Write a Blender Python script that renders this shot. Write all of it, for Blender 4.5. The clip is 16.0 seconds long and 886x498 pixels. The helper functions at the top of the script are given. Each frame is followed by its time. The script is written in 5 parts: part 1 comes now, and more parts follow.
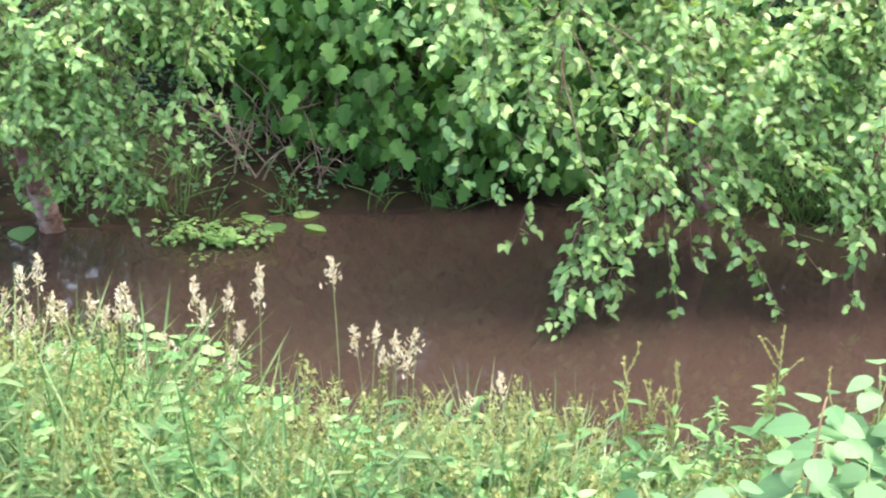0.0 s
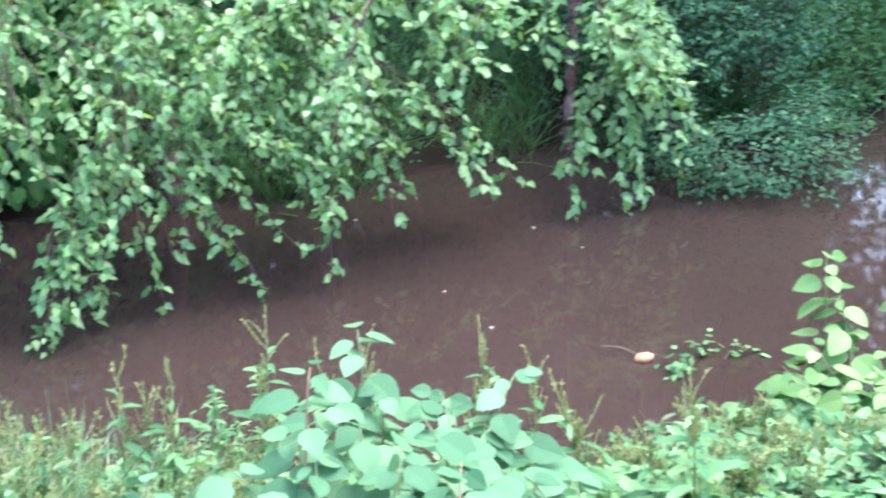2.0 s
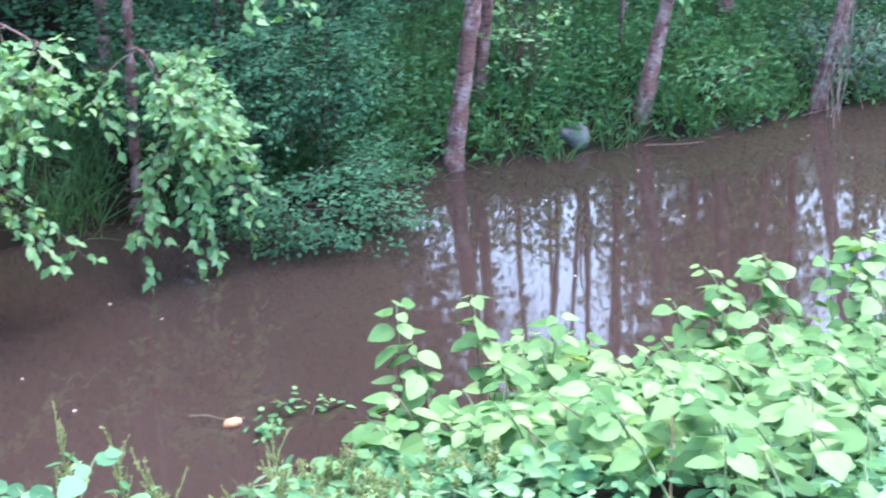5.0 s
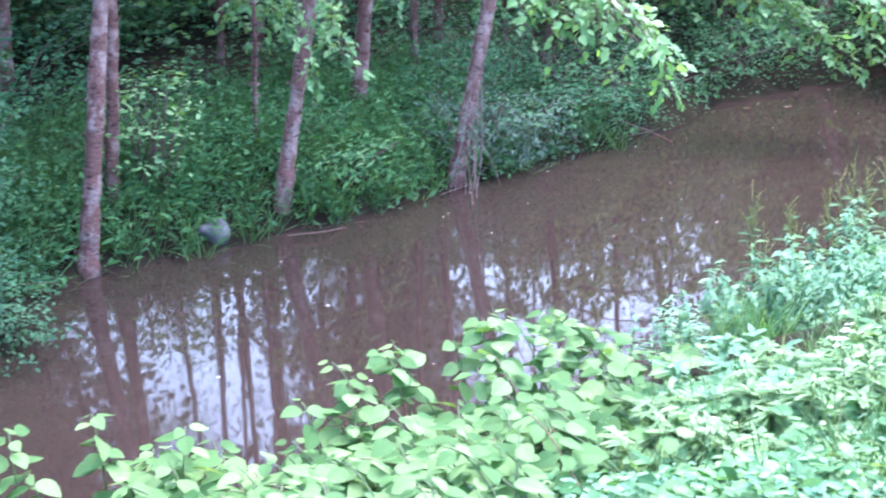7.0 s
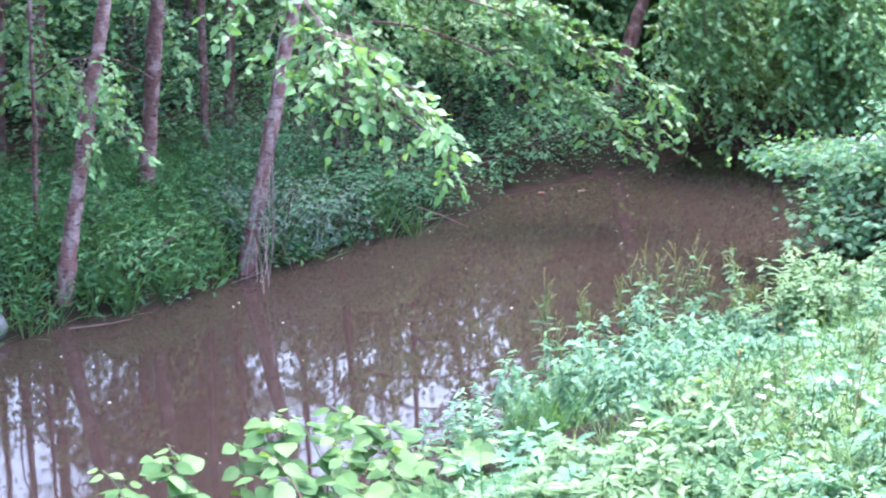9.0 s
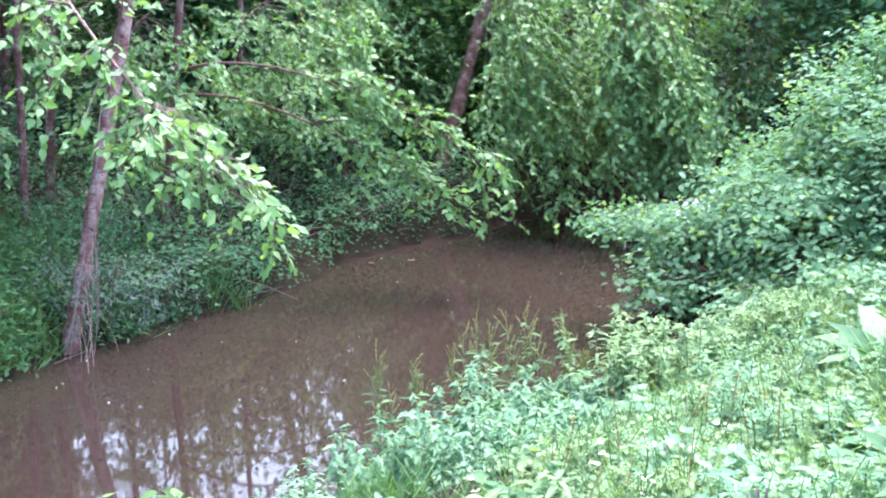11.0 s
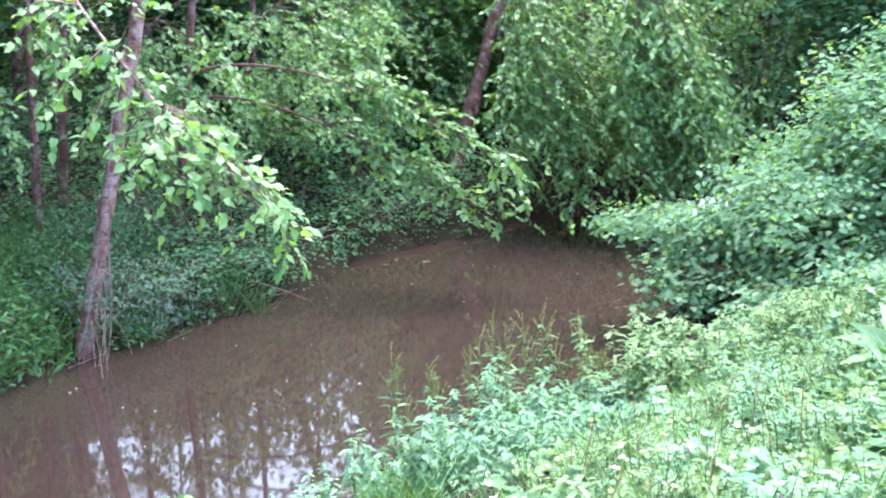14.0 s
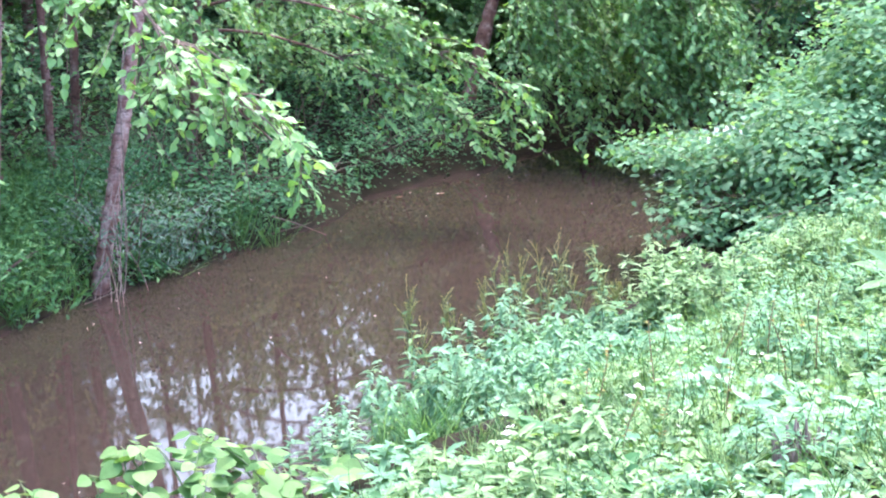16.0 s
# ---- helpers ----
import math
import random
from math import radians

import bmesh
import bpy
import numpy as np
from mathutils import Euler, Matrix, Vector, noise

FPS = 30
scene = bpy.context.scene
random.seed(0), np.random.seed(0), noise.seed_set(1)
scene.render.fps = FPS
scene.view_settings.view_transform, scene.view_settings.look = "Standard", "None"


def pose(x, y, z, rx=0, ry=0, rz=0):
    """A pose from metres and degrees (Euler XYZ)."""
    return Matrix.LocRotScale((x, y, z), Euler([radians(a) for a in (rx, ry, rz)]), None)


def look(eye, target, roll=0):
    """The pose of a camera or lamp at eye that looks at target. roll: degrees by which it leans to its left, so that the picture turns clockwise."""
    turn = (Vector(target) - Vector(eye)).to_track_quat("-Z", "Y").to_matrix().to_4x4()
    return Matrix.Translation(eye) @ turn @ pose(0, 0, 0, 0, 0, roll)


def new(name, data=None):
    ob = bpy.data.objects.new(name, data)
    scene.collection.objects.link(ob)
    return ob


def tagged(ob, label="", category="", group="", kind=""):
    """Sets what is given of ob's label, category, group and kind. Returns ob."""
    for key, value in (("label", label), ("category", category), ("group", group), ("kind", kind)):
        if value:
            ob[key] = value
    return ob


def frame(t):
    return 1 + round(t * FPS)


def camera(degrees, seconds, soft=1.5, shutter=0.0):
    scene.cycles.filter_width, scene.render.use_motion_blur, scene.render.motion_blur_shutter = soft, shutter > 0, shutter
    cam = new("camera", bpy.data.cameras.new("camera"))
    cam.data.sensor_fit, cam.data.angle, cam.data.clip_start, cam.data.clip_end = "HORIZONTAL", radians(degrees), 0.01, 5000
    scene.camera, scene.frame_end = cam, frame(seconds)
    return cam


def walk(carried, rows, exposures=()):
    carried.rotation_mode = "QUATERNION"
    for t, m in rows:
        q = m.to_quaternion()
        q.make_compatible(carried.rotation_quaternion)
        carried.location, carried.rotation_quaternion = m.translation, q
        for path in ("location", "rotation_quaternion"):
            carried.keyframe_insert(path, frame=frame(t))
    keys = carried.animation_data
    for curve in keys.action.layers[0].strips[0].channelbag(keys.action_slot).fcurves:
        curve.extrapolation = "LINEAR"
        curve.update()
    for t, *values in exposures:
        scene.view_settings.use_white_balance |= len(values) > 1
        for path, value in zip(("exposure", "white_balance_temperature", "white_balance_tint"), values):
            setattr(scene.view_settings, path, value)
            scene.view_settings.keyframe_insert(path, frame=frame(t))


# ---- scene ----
cam = camera(31.3, 16.0, soft=2.0, shutter=0.38)
PATH = [
    (0, (0.011, -0.004, 3.103), (0.003, 4.609, 1.175), 0.74),
    (0.5, (0.031, -0.011, 3.107), (0.232, 4.593, 1.169), 1.79),
    (1, (0.054, -0.017, 3.110), (0.713, 4.530, 1.139), -0.07),
    (1.5, (0.064, -0.014, 3.109), (1.204, 4.428, 1.117), -0.86),
    (2, (0.067, -0.011, 3.107), (1.618, 4.324, 1.156), -0.53),
    (2.5, (0.068, -0.010, 3.106), (1.955, 4.196, 1.171), -0.08),
    (3, (0.069, -0.013, 3.107), (2.138, 4.119, 1.198), 0.04),
    (3.2, (0.070, -0.014, 3.107), (2.210, 4.085, 1.206), 0.00),
    (5.3, (0.108, -0.065, 3.139), (2.974, 3.643, 1.397), -0.05),
    (5.5, (0.118, -0.065, 3.139), (3.086, 3.572, 1.418), -0.36),
    (6, (0.181, -0.067, 3.138), (3.383, 3.388, 1.462), -3.73),
    (6.5, (0.286, -0.065, 3.131), (3.685, 3.241, 1.546), -0.96),
    (7, (0.389, -0.048, 3.123), (3.930, 3.132, 1.590), -0.75),
    (7.5, (0.480, -0.019, 3.118), (4.202, 2.985, 1.659), 0.84),
    (8, (0.547, 0.009, 3.114), (4.425, 2.829, 1.698), 1.65),
    (8.5, (0.592, 0.028, 3.109), (4.489, 2.847, 1.744), 1.11),
    (9, (0.619, 0.039, 3.104), (4.599, 2.778, 1.816), 0.63),
    (9.5, (0.638, 0.046, 3.100), (4.726, 2.650, 1.872), 0.65),
    (10, (0.650, 0.050, 3.097), (4.846, 2.505, 1.928), 0.31),
    (10.2, (0.652, 0.051, 3.097), (4.884, 2.453, 1.948), 0.61),
    (12.3, (0.768, 0.122, 3.075), (5.099, 2.412, 2.077), 0.43),
    (12.5, (0.768, 0.122, 3.075), (5.098, 2.414, 2.077), 0.44),
    (13, (0.768, 0.122, 3.075), (5.094, 2.415, 2.062), 0.35),
    (13.5, (0.768, 0.122, 3.075), (5.093, 2.413, 2.052), 0.18),
    (14, (0.768, 0.122, 3.075), (5.048, 2.477, 2.011), 0.23),
    (14.5, (0.768, 0.122, 3.075), (5.006, 2.525, 1.951), 0.31),
    (15, (0.768, 0.122, 3.075), (4.990, 2.519, 1.882), -0.46),
    (15.5, (0.768, 0.122, 3.075), (4.983, 2.512, 1.843), -1.46),
    (16, (0.768, 0.122, 3.075), (4.982, 2.492, 1.801), -0.63),
]
walk(cam, [(t, look(eye, target, roll)) for t, eye, target, roll in PATH],
     [(0.0, 3.42, 7500, 9), (1.0, 3.35, 7050, 8), (2.5, 3.36, 5450, 14), (5.5, 3.30, 5480, 13), (7.5, 3.37, 5330, 20), (9.5, 3.28, 5700, 20), (12.5, 3.26, 5900, 15), (16.0, 3.30, 5950, 15)])

# ---- light: bright overcast sky ----
world = bpy.data.worlds.new("sky")
scene.world = world
world.use_nodes = True
wn = world.node_tree
sky = wn.nodes.new("ShaderNodeTexSky")
sky.sky_type, sky.sun_disc = "NISHITA", False
sky.sun_elevation, sky.sun_rotation = radians(69), radians(76)
sky.air_density, sky.dust_density, sky.ozone_density = 1.4, 5.0, 2.0
wn.links.new(sky.outputs[0], wn.nodes["Background"].inputs[0])
wn.nodes["Background"].inputs[1].default_value = 0.15

sun = new("sun", bpy.data.lights.new("sun", "SUN"))
sun.data.energy, sun.data.angle, sun.data.color = 0.45, radians(70), (1.0, 0.98, 0.94)
sun.matrix_world = look((4 + 6.97, 4 + 1.74, 18.7), (4, 4, 0))

rng = np.random.default_rng(7)

# ---- materials ----
def material(name):
    m = bpy.data.materials.new(name)
    m.use_nodes = True
    return m, m.node_tree.nodes, m.node_tree.links, m.node_tree.nodes["Principled BSDF"]


def ramp_node(nodes, stops):
    r = nodes.new("ShaderNodeValToRGB")
    for i, (p, c) in enumerate(stops):
        e = r.color_ramp.elements[i] if i < 2 else r.color_ramp.elements.new(p)
        e.position, e.color = p, (*c, 1)
    return r


def noise_node(nodes, links, scale, detail=4.0, stretch=(1, 1, 1), coord="Object"):
    tc, mp, nz = nodes.new("ShaderNodeTexCoord"), nodes.new("ShaderNodeMapping"), nodes.new("ShaderNodeTexNoise")
    mp.inputs["Scale"].default_value = stretch
    nz.inputs["Scale"].default_value, nz.inputs["Detail"].default_value = scale, detail
    links.new(tc.outputs[coord], mp.inputs[0])
    links.new(mp.outputs[0], nz.inputs[0])
    return nz


def leaf_material(name, dark, mid, light, rough=0.5, thin=0.35, sheen=0.12):
    m, nodes, links, bsdf = material(name)
    geo, info, add, frac = (nodes.new(k) for k in ("ShaderNodeNewGeometry", "ShaderNodeObjectInfo", "ShaderNodeMath", "ShaderNodeMath"))
    add.operation, frac.operation = "ADD", "FRACT"
    links.new(geo.outputs["Random Per Island"], add.inputs[0])
    links.new(info.outputs["Random"], add.inputs[1])
    links.new(add.outputs[0], frac.inputs[0])
    r = ramp_node(nodes, [(0.0, dark), (0.9, light), (0.5, mid)])
    links.new(frac.outputs[0], r.inputs[0])
    nz = noise_node(nodes, links, 60, 3, coord="Object")
    mix = nodes.new("ShaderNodeMixRGB")
    mix.blend_type = "MULTIPLY"
    mix.inputs[0].default_value = 0.35
    tone = ramp_node(nodes, [(0.3, (0.7, 0.75, 0.6)), (0.7, (1.1, 1.1, 1.1))])
    links.new(nz.outputs[0], tone.inputs[0])
    links.new(r.outputs[0], mix.inputs[1])
    links.new(tone.outputs[0], mix.inputs[2])
    links.new(mix.outputs[0], bsdf.inputs["Base Color"])
    bsdf.inputs["Roughness"].default_value, bsdf.inputs["Specular IOR Level"].default_value = rough, sheen
    tl, sh = nodes.new("ShaderNodeBsdfTranslucent"), nodes.new("ShaderNodeMixShader")
    warm = nodes.new("ShaderNodeMixRGB")
    warm.blend_type, warm.inputs[0].default_value = "MULTIPLY", 1.0
    warm.inputs[2].default_value = (1.25, 1.25, 0.5, 1)
    links.new(mix.outputs[0], warm.inputs[1])
    links.new(warm.outputs[0], tl.inputs[0])
    sh.inputs[0].default_value = thin
    links.new(bsdf.outputs[0], sh.inputs[1])
    links.new(tl.outputs[0], sh.inputs[2])
    links.new(sh.outputs[0], nodes["Material Output"].inputs[0])
    return m


def rough_material(name, stops, scale, rough=0.9, bump=0.4, stretch=(1, 1, 1), dist=0.01):
    m, nodes, links, bsdf = material(name)
    nz = noise_node(nodes, links, scale, 8, stretch)
    r = ramp_node(nodes, stops)
    links.new(nz.outputs[0], r.inputs[0])
    links.new(r.outputs[0], bsdf.inputs["Base Color"])
    bsdf.inputs["Roughness"].default_value = rough
    b = nodes.new("ShaderNodeBump")
    b.inputs["Strength"].default_value, b.inputs["Distance"].default_value = bump, dist
    links.new(nz.outputs[0], b.inputs["Height"])
    links.new(b.outputs[0], bsdf.inputs["Normal"])
    return m


BIRCH = leaf_material("birch leaf", (0.075, 0.165, 0.065), (0.14, 0.28, 0.105), (0.24, 0.37, 0.155), 0.38, 0.4, 0.4)
BRIGHT = leaf_material("young leaf", (0.085, 0.19, 0.07), (0.145, 0.28, 0.105), (0.22, 0.36, 0.145), 0.4, 0.4, 0.32)
LUSH = leaf_material("lush weed leaf", (0.045, 0.11, 0.055), (0.075, 0.165, 0.085), (0.115, 0.215, 0.115), 0.6, 0.35)
KNOT = leaf_material("knotweed leaf", (0.06, 0.13, 0.045), (0.115, 0.21, 0.075), (0.185, 0.285, 0.115), 0.6, 0.35, 0.12)
# Leaves of crowns and wood: the shade among trees is put into this green.
DARK = leaf_material("shade-toned leaf", (0.032, 0.084, 0.043), (0.052, 0.132, 0.066), (0.085, 0.182, 0.088), 0.55, 0.32)
TEAL = leaf_material("honeysuckle leaf", (0.024, 0.068, 0.038), (0.044, 0.11, 0.06), (0.08, 0.165, 0.085), 0.65, 0.28, 0.08)
MAPLE = leaf_material("broad shade-toned leaf", (0.02, 0.066, 0.019), (0.036, 0.105, 0.028), (0.062, 0.15, 0.042), 0.5, 0.3)
PALE = leaf_material("pale leaf", (0.11, 0.225, 0.14), (0.17, 0.315, 0.195), (0.245, 0.385, 0.245), 0.6, 0.38, 0.15)
DOGWOOD = leaf_material("dogwood leaf", (0.065, 0.15, 0.085), (0.12, 0.24, 0.14), (0.195, 0.305, 0.195), 0.7, 0.45, 0.08)
# Whitish blades: the sky's glare on arching grass is put into their colour.
GLAREGRASS = leaf_material("arching grass with painted glare", (0.09, 0.16, 0.10), (0.16, 0.23, 0.155), (0.26, 0.31, 0.23), 0.45, 0.35)
WEED = leaf_material("weed leaf", (0.05, 0.125, 0.055), (0.095, 0.21, 0.09), (0.175, 0.30, 0.135), 0.5, 0.35)
GRASS = leaf_material("grass blade", (0.035, 0.09, 0.04), (0.075, 0.15, 0.065), (0.14, 0.19, 0.10), 0.5, 0.35)
DARKGRASS = leaf_material("shade grass", (0.032, 0.09, 0.036), (0.06, 0.142, 0.052), (0.11, 0.195, 0.075), 0.5, 0.35)
GREYWILLOW = leaf_material("grey willow leaf", (0.05, 0.088, 0.07), (0.085, 0.135, 0.105), (0.13, 0.185, 0.145), 0.6, 0.3)
MIDLEAF = leaf_material("bank herb", (0.028, 0.08, 0.035), (0.045, 0.125, 0.048), (0.075, 0.17, 0.06), 0.55, 0.35)
MIDSPIKE = leaf_material("sorrel spike", (0.13, 0.16, 0.07), (0.2, 0.23, 0.1), (0.29, 0.29, 0.15), 0.7, 0.3)
YELLOWLEAF = leaf_material("yellowish leaf", (0.125, 0.215, 0.10), (0.185, 0.29, 0.14), (0.255, 0.36, 0.19), 0.6, 0.35)
YELLOW = leaf_material("yellow green spray", (0.09, 0.13, 0.05), (0.145, 0.18, 0.078), (0.21, 0.23, 0.115), 0.7, 0.35)
SEED = leaf_material("seed head", (0.26, 0.22, 0.18), (0.38, 0.34, 0.29), (0.5, 0.46, 0.42), 0.8, 0.3)
RUST = leaf_material("dock spike", (0.135, 0.098, 0.038), (0.195, 0.150, 0.053), (0.225, 0.203, 0.075), 0.8, 0.2)
DEADLEAF = leaf_material("dead leaf", (0.08, 0.05, 0.035), (0.12, 0.08, 0.055), (0.16, 0.11, 0.08), 0.7, 0.2)
PETAL = leaf_material("white petal", (0.450, 0.450, 0.435), (0.525, 0.510, 0.510), (0.585, 0.555, 0.570), 0.6, 0.3)
STEM = rough_material("green stem", [(0.3, (0.05, 0.09, 0.03)), (0.7, (0.10, 0.135, 0.05))], 30, 0.6, 0.1)
REDSTEM = rough_material("reddish stem", [(0.3, (0.120, 0.060, 0.038)), (0.7, (0.165, 0.128, 0.060))], 30, 0.6, 0.1)
TWIG = rough_material("twig bark", [(0.3, (0.053, 0.034, 0.026)), (0.7, (0.128, 0.090, 0.068))], 40, 0.8, 0.3)


def bark_material(name, dark, red, pale, cover):
    """Peeling bark: pale papery plates over reddish wood, crossed by dark level cracks."""
    m, nodes, links, bsdf = material(name)
    plates, cracks, grain = noise_node(nodes, links, 13, 6, (1, 1, 0.75)), noise_node(nodes, links, 24, 5, (0.8, 0.8, 1.7)), noise_node(nodes, links, 90, 3)
    tone = ramp_node(nodes, [(cover - 0.07, red), (cover + 0.10, pale)])
    links.new(plates.outputs[0], tone.inputs[0])
    line = ramp_node(nodes, [(0.30, dark), (0.44, (1, 1, 1))])
    links.new(cracks.outputs[0], line.inputs[0])
    fine = ramp_node(nodes, [(0.3, (0.72, 0.68, 0.68)), (0.7, (1.1, 1.1, 1.1))])
    links.new(grain.outputs[0], fine.inputs[0])
    colour = tone.outputs[0]
    for other in (line, fine):
        mix = nodes.new("ShaderNodeMixRGB")
        mix.blend_type, mix.inputs[0].default_value = "MULTIPLY", 1.0
        links.new(colour, mix.inputs[1])
        links.new(other.outputs[0], mix.inputs[2])
        colour = mix.outputs[0]
    links.new(colour, bsdf.inputs["Base Color"])
    bsdf.inputs["Roughness"].default_value = 0.85
    b = nodes.new("ShaderNodeBump")
    b.inputs["Strength"].default_value, b.inputs["Distance"].default_value = 0.9, 0.02
    links.new(cracks.outputs[0], b.inputs["Height"])
    links.new(b.outputs[0], bsdf.inputs["Normal"])
    return m


BARK = bark_material("peeling birch bark", (0.22, 0.18, 0.17), (0.105, 0.045, 0.036), (0.22, 0.15, 0.135), 0.54)
GREYBARK = bark_material("grey birch bark", (0.25, 0.2, 0.19), (0.13, 0.06, 0.05), (0.25, 0.18, 0.165), 0.52)
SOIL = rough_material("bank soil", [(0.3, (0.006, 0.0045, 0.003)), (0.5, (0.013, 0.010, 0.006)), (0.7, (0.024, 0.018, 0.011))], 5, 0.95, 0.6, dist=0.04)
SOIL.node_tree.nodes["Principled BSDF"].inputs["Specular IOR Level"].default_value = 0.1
ROCK = rough_material("grey rock", [(0.3, (0.05, 0.05, 0.052)), (0.7, (0.115, 0.115, 0.12))], 14, 0.9, 0.7, dist=0.03)
DEADWOOD = rough_material("dead wood", [(0.3, (0.08, 0.05, 0.04)), (0.7, (0.22, 0.17, 0.15))], 20, 0.9, 0.4)
FUNGUS = rough_material("pale fungus", [(0.3, (0.30, 0.13, 0.06)), (0.7, (0.42, 0.23, 0.13))], 40, 0.8, 0.3)
ROTWOOD = rough_material("weathered wood", [(0.3, (0.090, 0.060, 0.053)), (0.7, (0.240, 0.180, 0.165))], 12, 0.9, 0.9, (3, 3, 0.4))


def water_material():
    m, nodes, links, bsdf = material("muddy water")
    nz = noise_node(nodes, links, 0.7, 3)
    r = ramp_node(nodes, [(0.3, (0.0258, 0.0172, 0.0146)), (0.7, (0.0312, 0.0208, 0.0176))])
    links.new(nz.outputs[0], r.inputs[0])
    links.new(r.outputs[0], bsdf.inputs["Base Color"])
    bsdf.inputs["Roughness"].default_value, bsdf.inputs["IOR"].default_value = 0.03, 1.33
    a = noise_node(nodes, links, 3.2, 1, (1.0, 1.4, 1))
    b = nodes.new("ShaderNodeBump")
    b.inputs["Strength"].default_value, b.inputs["Distance"].default_value = 0.012, 0.03
    links.new(a.outputs[0], b.inputs["Height"])
    links.new(b.outputs[0], bsdf.inputs["Normal"])
    return m


WATER = water_material()

# ---- mesh helpers ----
def unit(v):
    v = np.asarray(v, float)
    return v / np.maximum(np.linalg.norm(v, axis=-1, keepdims=True), 1e-9)


class Acc:
    """Collects triangles and quads and turns them into one mesh."""

    def __init__(self):
        self.v, self.f, self.n = [], [], 0

    def add(self, verts, faces):
        faces = np.asarray(faces)
        if faces.shape[1] == 4:
            faces = np.concatenate([faces[:, [0, 1, 2]], faces[:, [0, 2, 3]]])
        self.v.append(np.asarray(verts, float))
        self.f.append(faces + self.n)
        self.n += len(verts)

    def mesh(self, name, mat, smooth=False, origin=(0, 0, 0)):
        me = bpy.data.meshes.new(name)
        v, f = np.concatenate(self.v) - np.asarray(origin, float), np.concatenate(self.f)
        me.vertices.add(len(v))
        me.vertices.foreach_set("co", v.astype(np.float32).ravel())
        me.loops.add(3 * len(f))
        me.loops.foreach_set("vertex_index", f.astype(np.int32).ravel())
        me.polygons.add(len(f))
        me.polygons.foreach_set("loop_start", np.arange(0, 3 * len(f), 3, dtype=np.int32))
        me.polygons.foreach_set("use_smooth", np.full(len(f), smooth))
        me.update(calc_edges=True)
        me.materials.append(mat)
        return me


def thing(name, base, label, category, group="", kind=""):
    ob = new(name)
    ob.location = base
    ob.empty_display_size = 0.2
    return tagged(ob, label, category, group, kind)


def origin_of(ob):
    return ob.location + (ob.parent.location if ob.parent else Vector((0, 0, 0)))


def part(name, acc, mat, parent, label="", smooth=False, kind=""):
    """Links what acc holds as one mesh under a thing at its base."""
    if not acc.n:
        return None
    ob = new(name, acc.mesh(name, mat, smooth, origin_of(parent)))
    ob.parent = parent
    return tagged(ob, label, kind=kind)


def leaf_objects(name, meshes, parent, pos, x, y, z, size):
    """One object for each leaf; alike leaves share their mesh."""
    for i in range(len(pos)):
        ob = new(name, meshes[i % len(meshes)])
        ob.parent = parent[i] if isinstance(parent, list) else parent
        s = size[i]
        p = Vector(pos[i]) - origin_of(ob.parent)
        ob.matrix_basis = Matrix(((x[i][0] * s, y[i][0] * s, z[i][0] * s, p[0]), (x[i][1] * s, y[i][1] * s, z[i][1] * s, p[1]),
                                  (x[i][2] * s, y[i][2] * s, z[i][2] * s, p[2]), (0, 0, 0, 1)))


def leaf_shape(half_widths, fold=0.18, droop=0.15):
    """A leaf along +y of length 1: half widths at even steps, folded along its midrib, with a drooping tip."""
    n = len(half_widths)
    v, f = [], []
    for i, w in enumerate(half_widths):
        t = (i + 0.5) / n
        v += [(-w, t, fold * w - droop * t * t), (0, t, -droop * t * t), (w, t, fold * w - droop * t * t)]
    base, tip = len(v), len(v) + 1
    v += [(0, 0, 0), (0, 1, -droop)]
    f += [(base, 1, 0), (base, 2, 1)]
    for i in range(n - 1):
        a, b = 3 * i, 3 * i + 3
        f += [(a, a + 1, b + 1), (a, b + 1, b), (a + 1, a + 2, b + 2), (a + 1, b + 2, b + 1)]
    e = 3 * (n - 1)
    f += [(e, e + 1, tip), (e + 1, e + 2, tip)]
    return np.array(v, float), np.array(f)


BIRCHLEAF = leaf_shape((0.23, 0.34, 0.31, 0.19, 0.07), 0.2, 0.16)
OVATE = leaf_shape((0.19, 0.28, 0.22, 0.09))
NETTLE = leaf_shape((0.17, 0.21, 0.14, 0.06), 0.25, 0.3)
HEART = leaf_shape((0.24, 0.35, 0.35, 0.26, 0.11), 0.12, 0.16)
LANCE = leaf_shape((0.10, 0.14, 0.09), 0.3, 0.35)
ROUND = leaf_shape((0.30, 0.42, 0.28), 0.15, 0.1)
SMALL = leaf_shape((0.30, 0.24), 0.2, 0.1)
SPIKELET = leaf_shape((0.14, 0.12), 0.2, 0.1)
LOBED = leaf_shape((0.16, 0.36, 0.24, 0.44, 0.22, 0.26, 0.07), 0.16, 0.2)
BLADE = leaf_shape((0.010, 0.0095, 0.0075, 0.004), 0.6, 0.55)
KITE = (np.array([(0, 0, 0), (0.36, 0.45, 0.06), (0, 1, -0.05), (-0.36, 0.45, 0.06)]), np.array([(0, 1, 2), (0, 2, 3)]))


def axes_for(direction, up, jitter):
    """Leaf axes: y along direction, z near up."""
    y = unit(direction)
    u = np.asarray(up, float) + rng.normal(0, jitter, y.shape)
    z = unit(u - (u * y).sum(-1, keepdims=True) * y)
    return np.cross(y, z), y, z


